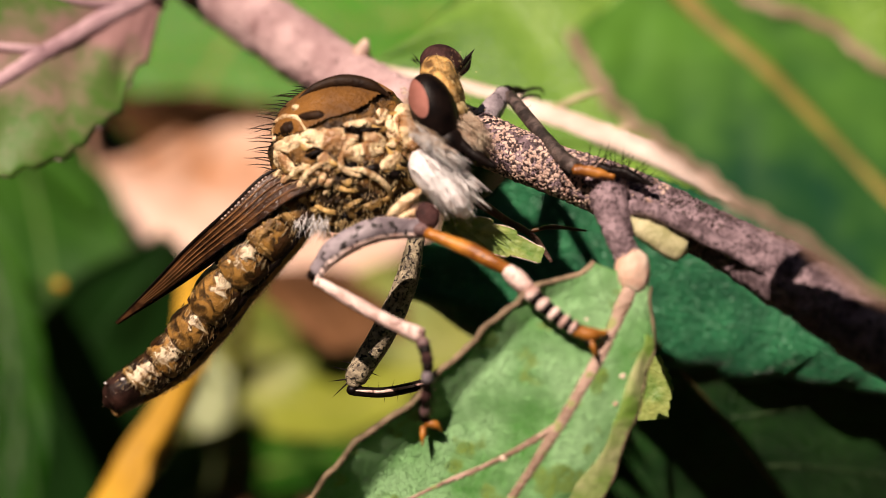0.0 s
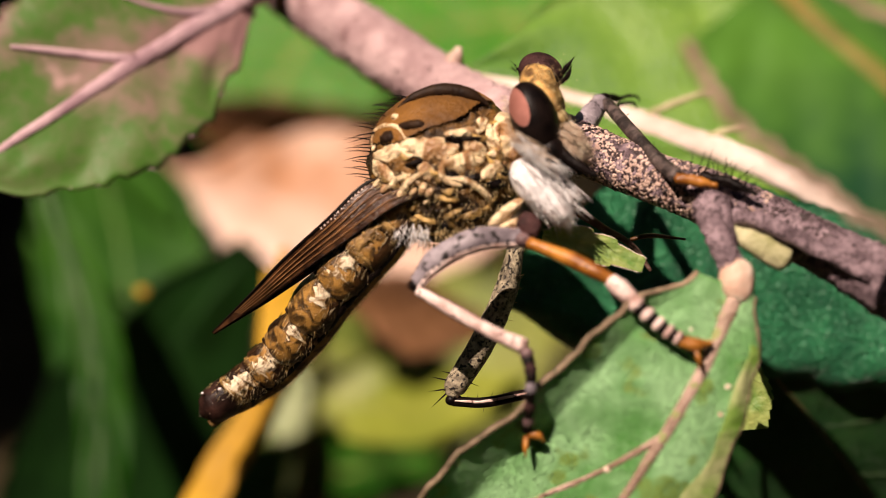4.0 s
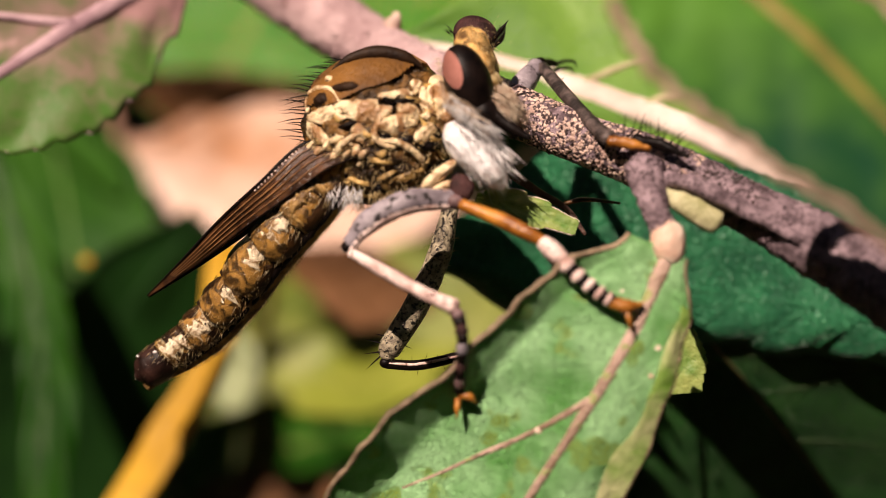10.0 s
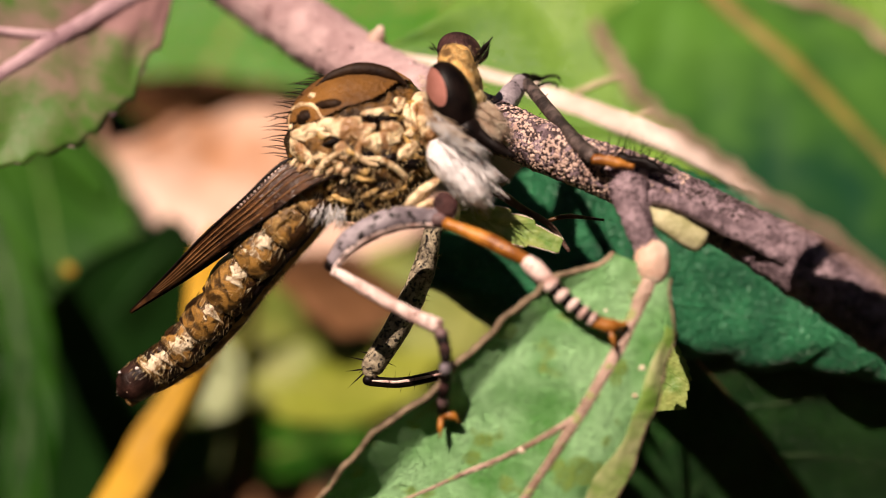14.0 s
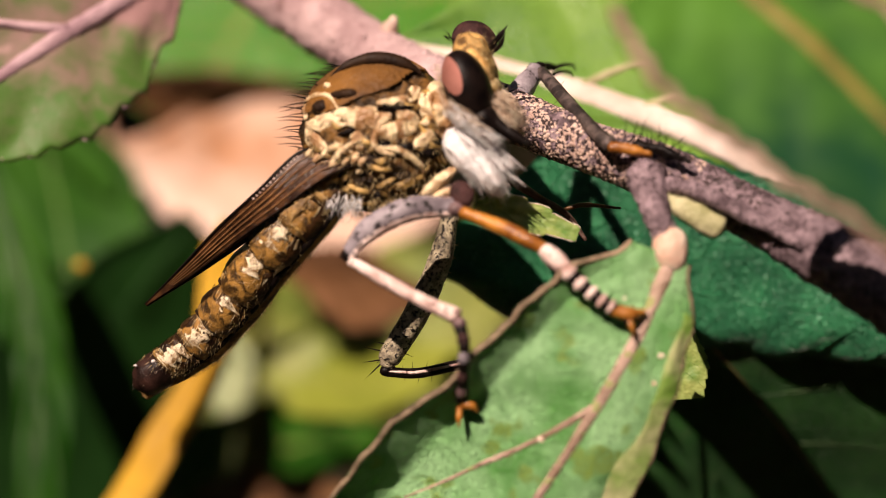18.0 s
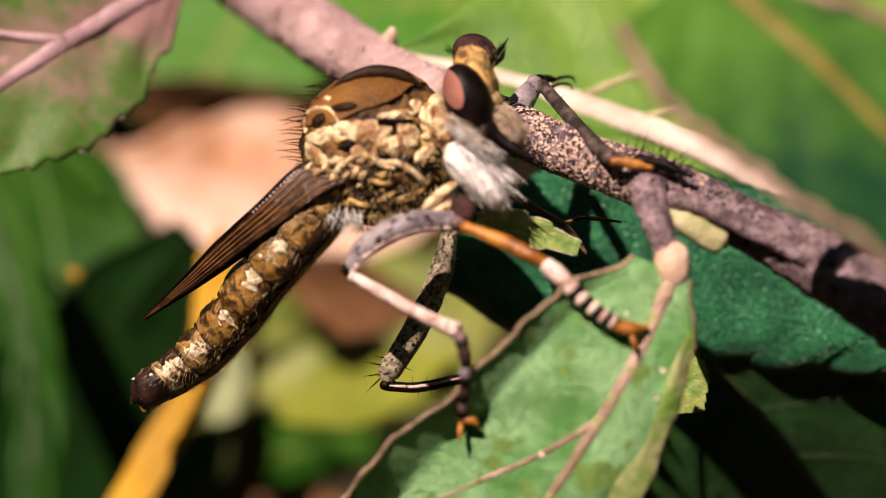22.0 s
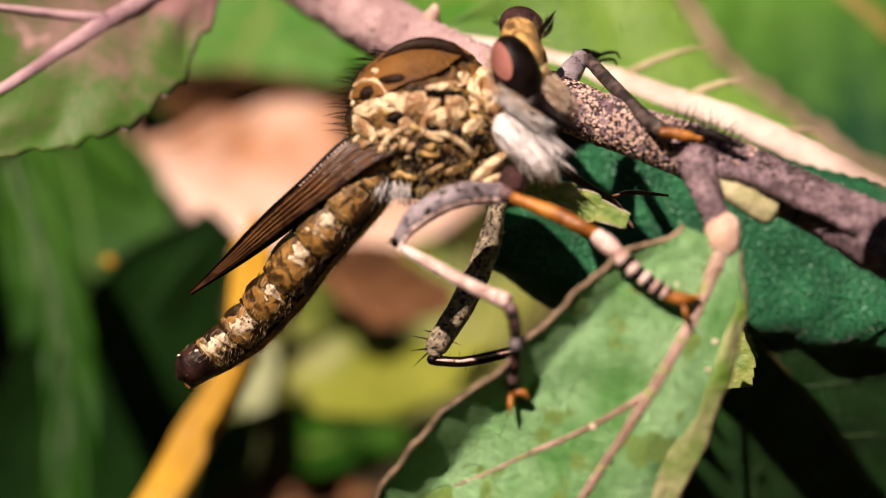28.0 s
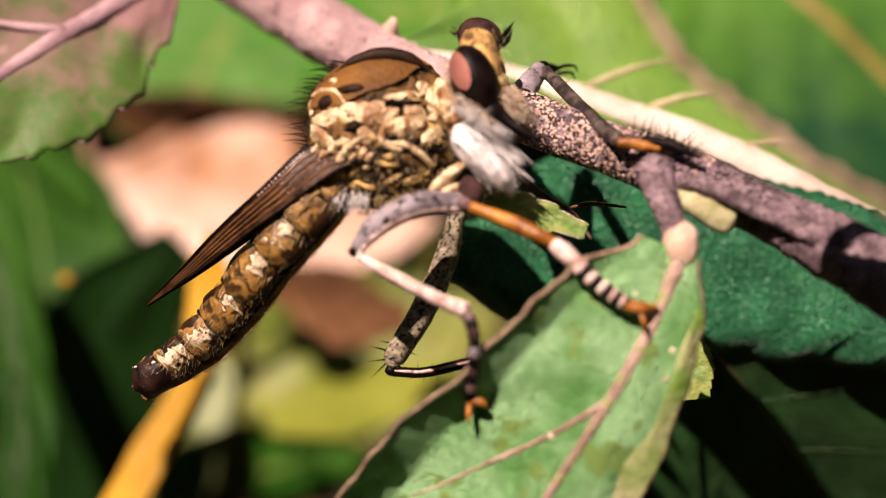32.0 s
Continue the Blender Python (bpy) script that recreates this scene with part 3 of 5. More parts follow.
left_leaf = leaf("left_leaf", [(-15.71, 14.16, -17.00), (-18.59, 12.09, -14.50), (-21.27, 10.13, -12.50), (-23.94, 8.13, -11.00), (-26.64, 6.20, -10.00), (-29.86, 3.88, -9.00)],
     [1.0, 3.2, 4.8, 5.3, 4.6, 3.2, 0.2], [1.5, 4.2, 6, 6.5, 6, 5, 0.2], (0.15, 0.15, 1), "green leaf flushed pink with toothed margin", LEAF_PINK, VEIN_MAUVE, veins=4, quilt=0.12, seed=11, side_veins=False, rib=0.62, saw=0.035, teeth=13, rim=VEIN_MAUVE, rim_r=0.06, vein_r=0.20, side_mat=VEIN_MAUVE, stalk=[(-14.11, 15.72, -21.50), (-13.68, 15.98, -22.50)])
hold = SPOT["left_leaf"]
for s0, s1, reach in ((0.38, 0.66, 0.7), (0.10, 0.30, 0.55)):
    part("side_vein", tube([hold(s0 + (s1 - s0) * f, max(0.01, reach * f), 0.05) for f in (0, 0.25, 0.5, 0.75, 1)], [0.30, 0.22, 0.12], 20, 8, 0.15, 2, 0.6), VEIN_MAUVE, left_leaf, "mauve side vein")

# ---- leaves behind ----
leaf("fallen_leaf", [(-27.81, 6.39, -70.00), (-20.81, 4.17, -72.00), (-14.10, 4.45, -74.00), (-6.76, 5.21, -76.00), (0.28, 5.27, -78.00)], [1, 7, 9, 5, 2], [2, 9, 11, 9, 4], (-0.33, 0.60, 0.73), "pale pinkish tan dead leaf on the ground", LEAF_DEAD, LEAF_DEAD, veins=5, seed=21, stalk=[(-30.43, 7.38, -72.00), (-40, -60, -110), (-50, -180, -150)])
leaf("brown_leaf", [(-13.37, -2.51, -60.00), (-8.37, -4.48, -62.00), (-2.79, -5.63, -64.00)], [1.5, 3.6, 1.5], [1.5, 4.0, 1.5], (-0.3, 0.6, 0.8), "curled brown withered leaf", LEAF_BROWN, LEAF_BROWN, veins=5, seed=22, stalk=[(-14.83, -2.33, -62.00), (-18, -40, -80), (-20, -185, -110)])
leaf("yellow_blade", [(-15.70, -1.05, -37.00), (-16.67, -8.62, -36.00), (-19.66, -13.93, -35.00), (-23.24, -19.86, -34.00)], [1.2, 1.25, 1.4, 1.2], [1.2, 1.25, 1.4, 1.2], (-0.3, 0.5, 1), "yellow drying grass blade", LEAF_YELLOW, LEAF_YELLOW, veins=2, seed=23, side_veins=False, stalk=[(-15.80, -0.20, -38.50), (-17.3, -8.5, -39), (-20.6, -14, -39), (-26, -24, -40), (-34, -50, -50), (-36, -190, -80)])
leaf("broad_leaf", [(-33.49, 10.98, -64.95), (-31.30, 1.75, -64.95), (-29.78, -8.73, -63.87), (-29.14, -22.11, -62.79)], [2.2, 6.5, 7.6, 3.2], [3.2, 7.0, 6.5, 4.3], (-0.1, 0.4, 1), "green broad leaf partly in shade", LEAF_MID, VEIN_LEAF, veins=6, seed=24, quilt=0.06, side_veins=False, rib=0.18, stalk=[(-32.25, 13.02, -53.07), (-50, 0, -60), (-60, -190, -90)])
# Dark leaf added where a shadow lies on the broad leaf.
leaf("shadow_leaf", [(-19.78, 0.41, -57.39), (-24.64, -5.42, -56.31), (-28.39, -13.13, -54.15), (-31.62, -22.64, -51.99)], [2.2, 6.5, 8.6, 6.5], [1.6, 4.3, 7.6, 8.1], (0.42, -0.28, 0.85), "dark leaf added for the shadow on the broad leaf, with yellow spot", LEAF_SHADOW, LEAF_SHADOW, veins=6, seed=25, quilt=0.0, side_veins=False, rib=0.2, stalk=[(-24.80, -5.59, -74.67), (-30, -50, -100), (-34, -190, -120)])
leaf("back_leaf", [(-11.36, 25.41, -90.00), (-18.26, 19.12, -88.00), (-21.54, 13.95, -86.00), (-26.21, 8.88, -84.00)], [2, 9, 10, 3], [2, 9, 10, 3], (0, 0.4, 1), "light green leaf behind the twig", LEAF_LIT, VEIN_GREEN, veins=6, seed=26, stalk=[(-9.43, 28.24, -92.00), (0, 10, -130), (0, -170, -160)])
leaf("low_leaf", [(-28.54, -21.79, -140.00), (-17.11, -16.79, -142.00), (-5.49, -11.70, -144.00), (7.64, -6.52, -146.00)], [3, 15, 13, 3], [3, 15, 13, 3], (0, 0.6, 0.8), "light yellowish green leaf low behind", LEAF_SOFT, VEIN_GREEN, veins=6, seed=27, stalk=[(-32.67, -23.27, -142.00), (-30, -80, -170), (-30, -150, -190)])

leaf("olive_leaf", [(-16.08, -9.53, -68.00), (-11.51, -11.64, -66.00), (-6.89, -11.65, -60.00), (-0.13, -9.65, -55.00)], [1.5, 4.0, 3.2, 1.5], [1.5, 3.6, 3.0, 1.5], (-0.33, 0.60, 0.73), "yellowish olive leaf low behind", LEAF_SOFT, VEIN_GREEN, veins=5, seed=28, side_veins=False, rib=0.2, quilt=0.1, stalk=[(-17.62, -9.86, -70.00), (-24, -60, -90), (-24, -175, -110)])
leaf("pale_leaf", [(-19.70, -7.47, -61.96), (-18.32, -10.41, -60.84), (-17.36, -13.74, -59.72)], [1.1, 2.5, 1.1], [1.1, 2.5, 1.1], (-0.33, 0.60, 0.73), "pale whitish green leaf low behind", LEAF_PALE, LEAF_PALE, veins=5, seed=29, side_veins=False, rib=0.15, quilt=0.1, stalk=[(-17.27, -15.34, -63.08), (-30, -60, -100), (-30, -165, -120)])
leaf("litter_leaf", [(-23.59, -23.15, -75.00), (-19.26, -19.75, -78.00), (-14.68, -18.52, -80.00), (-7.10, -17.25, -82.00)], [2, 6, 6, 2], [2, 5, 5, 2], (-0.1, 0.7, 0.7), "dark green shaded leaf low behind", LEAF_MID, VEIN_GREEN, veins=5, seed=30, side_veins=False, rib=0.2, quilt=0.1, stalk=[(-28.34, -21.07, -76.00), (-30, -60, -100), (-30, -180, -110)])
leaf("rusty_leaf", [(-22.90, -23.20, -69.67), (-19.30, -21.62, -69.67), (-14.78, -21.05, -69.67), (-8.47, -21.57, -69.67)], [0.7, 1.8, 1.9, 0.5], [0.7, 1.6, 1.6, 0.5], (-0.3, 0.6, 0.8), "rusty brown withered leaf low behind", LEAF_BROWN, LEAF_BROWN, veins=4, seed=41, side_veins=False, rib=0.15, quilt=0.1, stalk=[(-29.22, -26.53, -72.07), (-26, -60, -60), (-28, -190, -90)])
leaf("grey_leaf", [(-28.99, 12.53, -80.00), (-21.55, 10.97, -82.00), (-11.00, 11.58, -84.00)], [1, 3, 1], [1, 4, 1], (0.2, -0.5, 0.8), "grey brown withered leaf in shade", LEAF_BROWN, LEAF_BROWN, veins=4, seed=34, stalk=[(-31.26, 13.16, -82.00), (-40, -10, -120), (-40, -170, -140)])
leaf("far_leaf", [(8.88, 20.88, -70.00), (1.63, 19.07, -70.00), (-5.62, 18.16, -70.00), (-16.49, 17.26, -70.00)], [2, 9, 9, 3], [2, 9, 9, 3], (-0.2, 0.6, 0.8), "mid green leaf far behind the twig", LEAF_LIT, VEIN_GREEN, veins=5, seed=36, stalk=[(12.19, 21.59, -72.00), (30, 10, -110), (40, -175, -130)])
leaf("sunlit_leaf", [(-23.23, -9.14, -115.00), (-15.25, -11.49, -116.00), (-6.06, -14.52, -118.00)], [3, 9, 4], [3, 9, 4], (-0.3, 0.6, 0.8), "yellowish green sunlit leaf low behind", LEAF_SOFT, VEIN_GREEN, veins=5, seed=37, stalk=[(-26.35, -8.65, -117.00), (-30, -40, -150), (-30, -160, -170)])
leaf("side_leaf", [(-33.19, 4.37, -48.00), (-30.02, -4.62, -46.00), (-28.84, -12.20, -44.00), (-28.80, -21.07, -42.00)], [1.6, 2.2, 2.2, 1.6], [1.2, 1.6, 1.6, 1.2], (0.5, 0.0, 1), "narrow dull green leaf in half shade", LEAF_MID, VEIN_DARK, veins=4, seed=35, stalk=[(-34.85, 7.62, -50.00), (-60, -10, -80), (-60, -185, -100)])


def shrub():
    """Leaves added all round to cut the sky's fill light, open towards the sun."""
    g = random.Random(77)
    vs, fs = [], []
    while len(fs) < 66000:
        el, az = math.asin(g.uniform(-0.45, 0.80)), g.uniform(-math.pi, math.pi)
        d = Vector((math.cos(el) * math.cos(az), math.cos(el) * math.sin(az), math.sin(el)))
        if d.dot(sun_way) > 0.96 or noise.noise(d * 3.0) > 0.55:
            continue
        p = d * g.uniform(0.5, 0.9)
        if p.z < -0.2:
            continue
        e = Vector((g.gauss(0, 1), g.gauss(0, 1), g.gauss(0, 1))).normalized()
        f = e.orthogonal().normalized()
        long, wide = g.uniform(0.04, 0.08), g.uniform(0.016, 0.03)
        h = e.cross(f) * 0.25
        n = len(vs)
        vs += [p, p + e * long * 0.35 + (f + h) * wide, p + e * long, p + e * long * 0.35 - (f - h) * wide, p + e * long * 0.7 + (f + h) * wide * 0.7, p + e * long * 0.7 - (f - h) * wide * 0.7, p + e * long * 0.5]
        fs += [(n, n + 1, n + 6), (n + 1, n + 4, n + 6), (n + 4, n + 2, n + 6), (n, n + 6, n + 3), (n + 3, n + 6, n + 5), (n + 5, n + 6, n + 2)]
    me = bpy.data.meshes.new("sky_block_leaves")
    me.from_pydata(vs, [], fs)
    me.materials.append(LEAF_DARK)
    tagged(new("sky_block_leaves", me), "dark green leaves added all round to block sky light", "foliage", kind="stuff")


shrub()


def stems():
    """Thin stems added to carry the leaves that block the sky."""
    g = random.Random(78)
    out = []
    for _ in range(70):
        a = g.uniform(-math.pi, math.pi)
        if abs(a - 1.57) < 0.5:
            continue
        r0, r1, h = g.uniform(0.35, 0.55), g.uniform(0.55, 0.85), g.uniform(0.1, 0.45)
        base = Vector((math.cos(a) * r0, math.sin(a) * r0, -0.225))
        tip = Vector((math.cos(a + g.uniform(-0.3, 0.3)) * r1, math.sin(a + g.uniform(-0.3, 0.3)) * r1, h))
        out.append(tube([base, base.lerp(tip, 0.5) + Vector((0, 0, 0.06)), tip], [0.004, 0.003, 0.0012], 12, 6))
    vs, fs = joined(out)
    me = bpy.data.meshes.new("sky_block_stems")
    me.from_pydata(vs, [], fs)
    me.materials.append(BARK)
    tagged(new("sky_block_stems", me), "thin brown stems added under the sky-blocking leaves", "stems", kind="stuff")


stems()
part("spot", ball(Vector((-25.67, -2.39, -42.50)), (0.42, 0.38, 0.10), rough=0.3), LEAF_YELLOW, bpy.data.objects["shadow_leaf"], "small yellow spot")

# ---- fly ----
rnd = random.Random(5)
CHEST = Vector((-4.53, 4.39, -1.20))
CHEST_R = Vector((3.55, 3.6, 2.9))


def skin(p, lift=0.0):
    """The point of the chest's near side at p, and the way that it faces."""
    x, y = (p[0] - CHEST.x) / CHEST_R.x, (p[1] - CHEST.y) / CHEST_R.y
    d = Vector((x, y, math.sqrt(max(0.02, 1 - x * x - y * y))))
    way = Vector((d.x / CHEST_R.x, d.y / CHEST_R.y, d.z / CHEST_R.z)).normalized()
    return CHEST + Vector((d.x * CHEST_R.x, d.y * CHEST_R.y, d.z * CHEST_R.z)) + way * lift, way


def plate(p, long, wide, turn, high=0.26, rough=0.7):
    """A raised bloom-covered plate on the chest."""
    at, way = skin(p)
    m = way.to_track_quat("Z", "Y").to_matrix()
    a = radians(turn)
    flat = Vector((math.cos(a), math.sin(a), 0))
    ex = (flat - way * flat.dot(way)).normalized()
    ey = way.cross(ex)
    vs, fs = ball((0, 0, 0), (long, wide, high), rows=16, sides=26, rough=rough, grain=2.0)
    return [at + ex * v.x + ey * v.y + way * v.z for v in vs], fs


fly = thing("robber_fly", (-4.53, 3.43, -1.00), "golden brown hairy robber fly perched on a twig", "insect")
thorax = part("thorax", ball(CHEST, CHEST_R, (0, 0, 0), 90, 120, 0.07, 1.0), GOLD, fly, "golden mottled thorax")
back = Vector((-0.33, 0.90, 0.12)).normalized()
shield = part("shield", ball(CHEST + Vector((-0.02, -0.20, 0.10)), CHEST_R * 1.075, (0, 0, 0), 150, 200, 0.02, 1, lambda d: d.dot(back) > 0.60 + 0.06 * noise.noise(d * 2)), SHIELD, fly, "glossy brown back shield")
ridge = [CHEST + Vector((math.cos(a) * CHEST_R.x, math.sin(a) * CHEST_R.y, 0.35 - 1.0 * math.sin((a - 0.95) * 1.6))) * 1.03 + Vector((0, -0.08, 0)) for a in [0.95 + 0.16 * i for i in range(12)]]
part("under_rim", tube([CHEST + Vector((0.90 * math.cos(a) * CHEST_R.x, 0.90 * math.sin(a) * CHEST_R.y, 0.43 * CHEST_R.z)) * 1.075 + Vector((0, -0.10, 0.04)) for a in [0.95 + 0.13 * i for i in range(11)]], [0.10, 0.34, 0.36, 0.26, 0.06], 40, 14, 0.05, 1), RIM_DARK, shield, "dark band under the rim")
part("ridge", tube(ridge, [0.10, 0.17, 0.16, 0.12, 0.06], 40, 10), SHIELD, shield, "thin brown arched rim")
part("dark_spot", plate((-7.02, 5.51, 0), 0.58, 0.40, -8, 0.46, 0.2), RIM_DARK, shield)
part("dark_spot", plate((-5.84, 6.03, 0), 0.80, 0.32, -6, 0.46, 0.2), RIM_DARK, shield)
# The shield's highlight, painted as a small cream plate.
part("shield_glint", plate((-6.71, 6.43, 0), 0.24, 0.22, 0, 0.40, 0.1), PLATE, shield)
for p, a, b, turn in (((-5.06, 5.00, 0), 1.18, 0.52, -4), ((-6.09, 5.18, 0), 0.56, 0.34, -20), ((-6.92, 4.86, 0), 0.96, 0.43, 6), ((-7.61, 4.24, 0), 0.40, 0.47, 0), ((-7.09, 3.75, 0), 0.70, 0.34, -38), ((-3.64, 4.39, 0), 0.96, 0.46, 8), ((-3.13, 4.95, 0), 0.62, 0.39, -25), ((-3.57, 5.75, 0), 0.90, 0.25, 14), ((-2.82, 6.19, 0), 0.34, 0.32, 0), ((-2.30, 5.32, 0), 0.76, 0.34, -70), ((-1.97, 5.73, 0), 0.47, 0.25, -60), ((-2.33, 4.03, 0), 0.70, 0.40, 28), ((-1.50, 4.50, 0), 0.62, 0.47, 10), ((-5.37, 3.97, 0), 0.34, 0.47, 30), ((-3.12, 2.09, 0), 0.63, 0.27, 12), ((-5.31, 1.80, 0), 0.63, 0.15, -22), ((-4.17, 2.09, 0), 0.51, 0.13, 30), ((-1.91, 1.89, 0), 0.37, 0.28, 10), ((-4.79, 1.24, 0), 0.71, 0.16, 4), ((-6.42, 3.71, 0), 0.45, 0.22, 10), ((-5.83, 3.55, 0), 0.34, 0.22, 0), ((-5.93, 2.47, 0), 0.42, 0.21, 50), ((-4.41, 2.73, 0), 0.56, 0.16, -10), ((-2.55, 1.58, 0), 0.51, 0.12, 8), ((-7.37, 2.72, 0), 0.40, 0.21, 40), ((-6.29, 1.70, 0), 0.51, 0.27, 30)):
    part("pollen_plate", plate(p, a, b, turn, 0.24, 0.45), PLATE if p[1] > 3.0 else SHADED_PLATE, thorax)
# Raised black patches that paint the shade of the gaps between plates.
for p, a, b, turn in (((-5.86, 4.38, 0), 0.50, 0.16, 14), ((-4.18, 3.84, 0), 0.34, 0.16, -6), ((-3.20, 3.72, 0), 0.42, 0.22, 0), ((-2.17, 3.44, 0), 0.62, 0.28, -10), ((-4.08, 5.39, 0), 0.50, 0.16, -50), ((-3.26, 5.44, 0), 0.62, 0.13, 10), ((-4.51, 1.57, 0), 0.24, 0.18, 0), ((-3.45, 1.19, 0), 0.70, 0.20, 8), ((-7.37, 3.11, 0), 0.30, 0.15, 30), ((-1.87, 5.19, 0), 0.30, 0.15, -40)):
    part("painted_pit", plate(p, a, b, turn, 0.30, 0.3), BLACK, thorax, "black patch painting the shade between the plates")
for _ in range(46):
    a, q = rnd.uniform(0, 2 * math.pi), math.sqrt(rnd.random()) * 0.92
    if Vector((math.cos(a) * q, math.sin(a) * q, math.sqrt(1 - q * q))).dot(back) < 0.42:
        turn, long = rnd.uniform(-1.2, 0.6), rnd.uniform(0.25, 0.55)
        line = [skin((CHEST.x + math.cos(a) * q * CHEST_R.x + math.cos(turn) * long * f, CHEST.y + math.sin(a) * q * CHEST_R.y + math.sin(turn) * long * f + 0.5 * long * f * f), 0.12)[0] for f in (-1, 0, 1)]
        part("pollen_ridge", tube(line, [0.03, rnd.uniform(0.10, 0.20), 0.03], 14, 10, 0.5, 2, 0.5), PLATE if rnd.random() < 0.35 + 0.5 * math.sin(a) else SHADED_PLATE, thorax)
for line in ([(-7.69, 4.99, 0), (-7.64, 5.68, 0), (-7.25, 6.02, 0), (-6.61, 5.95, 0), (-6.22, 5.43, 0)], [(-4.54, 3.71, 0), (-3.51, 3.56, 0), (-2.73, 3.00, 0), (-2.53, 2.69, 0)], [(-6.47, 3.24, 0), (-5.83, 3.71, 0), (-5.32, 4.02, 0)], [(-4.42, 4.67, 0), (-4.67, 4.02, 0), (-4.41, 3.56, 0), (-3.77, 3.38, 0)], [(-2.10, 6.22, 0), (-2.28, 5.83, 0), (-2.17, 4.93, 0)]):
    part("pollen_ridge", tube([skin(p, 0.2)[0] for p in line], [0.10, 0.17, 0.15, 0.08], 24, 10, 0.25, 3, 0.8), PLATE, thorax)
for p, r in (((-5.49, 3.22, 0), 0.22), ((-5.21, 3.07, 0), 0.17), ((-5.36, 2.65, 0), 0.11), ((-5.88, 3.12, 0), 0.16), ((-6.47, 3.04, 0), 0.17), ((-7.17, 3.32, 0), 0.19), ((-7.58, 3.55, 0), 0.17), ((-6.86, 3.45, 0), 0.16), ((-6.22, 3.35, 0), 0.14), ((-7.37, 2.98, 0), 0.12)):
    part("wing_knob", ball(skin(p, 0.15)[0], (r * 1.5, r * 0.9, r), (0, 0, 300 * r), rough=0.4, grain=2.0), PLATE, thorax, "pale wing base knob")


def fur(count, where, way, length, spread, r=0.016, droop=(0, -0.25, 0)):
    """Hairs whose roots where() gives, along way, strewn by spread."""
    out = []
    for _ in range(count):
        p = where()
        w = Vector(way(p) if callable(way) else way).normalized() + Vector((rnd.uniform(-1, 1), rnd.uniform(-1, 1), rnd.uniform(-1, 1))) * spread
        out.append(hair(p, w, length * rnd.uniform(0.6, 1.25), r, droop))
    return joined(out)


def on_chest():
    while True:
        d = Vector((rnd.gauss(0, 1), rnd.gauss(0, 1), rnd.gauss(0, 1))).normalized()
        if d.z > -0.2 and d.dot(back) < 0.20:
            return CHEST + Vector((d.x * CHEST_R.x, d.y * CHEST_R.y, d.z * CHEST_R.z)) * 1.05


def off_chest(p):
    return (p - CHEST).normalized() + Vector((-0.4, -0.6, 0))


tagged(part("thorax_fur", fur(800, on_chest, off_chest, 0.40, 0.35, 0.014), FUR_GOLD, thorax, "short golden fur"), kind="stuff")
tagged(part("dark_fur", fur(420, on_chest, off_chest, 0.32, 0.5, 0.012), BLACK, thorax, "short dark bristles"), kind="stuff")
bristles = []
for i in range(26):
    a = radians(118 + i * 2.9)
    root = CHEST + Vector((math.cos(a) * CHEST_R.x, math.sin(a) * CHEST_R.y, rnd.uniform(-0.6, 1.4)))
    bristles.append(hair(root, (-1, 0.12 + rnd.uniform(-0.25, 0.25), rnd.uniform(-0.2, 0.3)), rnd.uniform(0.7, 1.5), 0.040, (0, -0.30, 0)))
for shape in bristles:
    part("bristle", shape, BLACK, thorax)
part("collar", ball((-1.48, 5.37, -0.60), (0.75, 1.55, 1.9), (0, 0, 25), 24, 32, 0.15, 1.5), PLATE, thorax, "cream haired neck")


def between(a, b, wide, deep=0.5):
    a, b = Vector(a), Vector(b)
    side = Vector((-(b - a).y, (b - a).x, 0)).normalized()
    return lambda: a.lerp(b, rnd.random()) + side * rnd.uniform(-wide, wide) + Vector((0, 0, rnd.uniform(-deep, deep)))


part("chest_pad", ball((-0.40, 3.30, 1.75), (0.85, 1.5, 1.1), (0, 0, 40), 20, 28, 0.12, 1.5), FUR_WHITE, thorax, "white furry chest")
part("chest_pad", ball((0.43, 2.48, 2.0), (0.62, 1.25, 0.85), (0, 0, 38), 20, 28, 0.15, 1.5), FUR_WHITE, thorax, "white furry chest")
locks = []
for _ in range(120):
    p = between((-1.25, 4.20, 2.30), (0.84, 3.12, 1.90), 0.60, 0.35)()
    w = Vector((0.60, -0.78, 0.02)) + Vector((rnd.uniform(-0.28, 0.28), rnd.uniform(-0.2, 0.2), rnd.uniform(-0.15, 0.15)))
    long = rnd.uniform(1.0, 2.0)
    locks.append(tube([p, p + w * long * 0.5 + Vector((0.03, 0, 0.10)), p + w * long], [0.035, rnd.uniform(0.035, 0.07), 0.008], 8, 6, 0.2, 3))
tagged(part("chest_down", joined(locks), FUR_WHITE, thorax, "white silky chest locks"), kind="stuff")
tagged(part("chest_fur", joined([fur(110, between((-1.30, 4.00, 2.50), (0.45, 3.02, 2.40), 0.55, 0.3), (0.62, -0.8, 0.15), 1.8, 0.25, 0.024), fur(120, between((-0.25, 3.02, 2.00), (1.02, 2.38, 1.80), 0.8, 0.9), (0.55, -0.85, 0.2), 1.1, 0.3, 0.026)]), FUR_WHITE, thorax, "long white chest fur"), kind="stuff")
tagged(part("flank_fur", fur(90, between((-6.86, 1.45, 0.20), (-5.25, 1.17, 1.20), 0.35, 0.5), (-0.1, -0.8, 0.4), 0.75, 0.6, 0.022), FUR_WHITE, thorax, "white tufts under the wing"), kind="stuff")
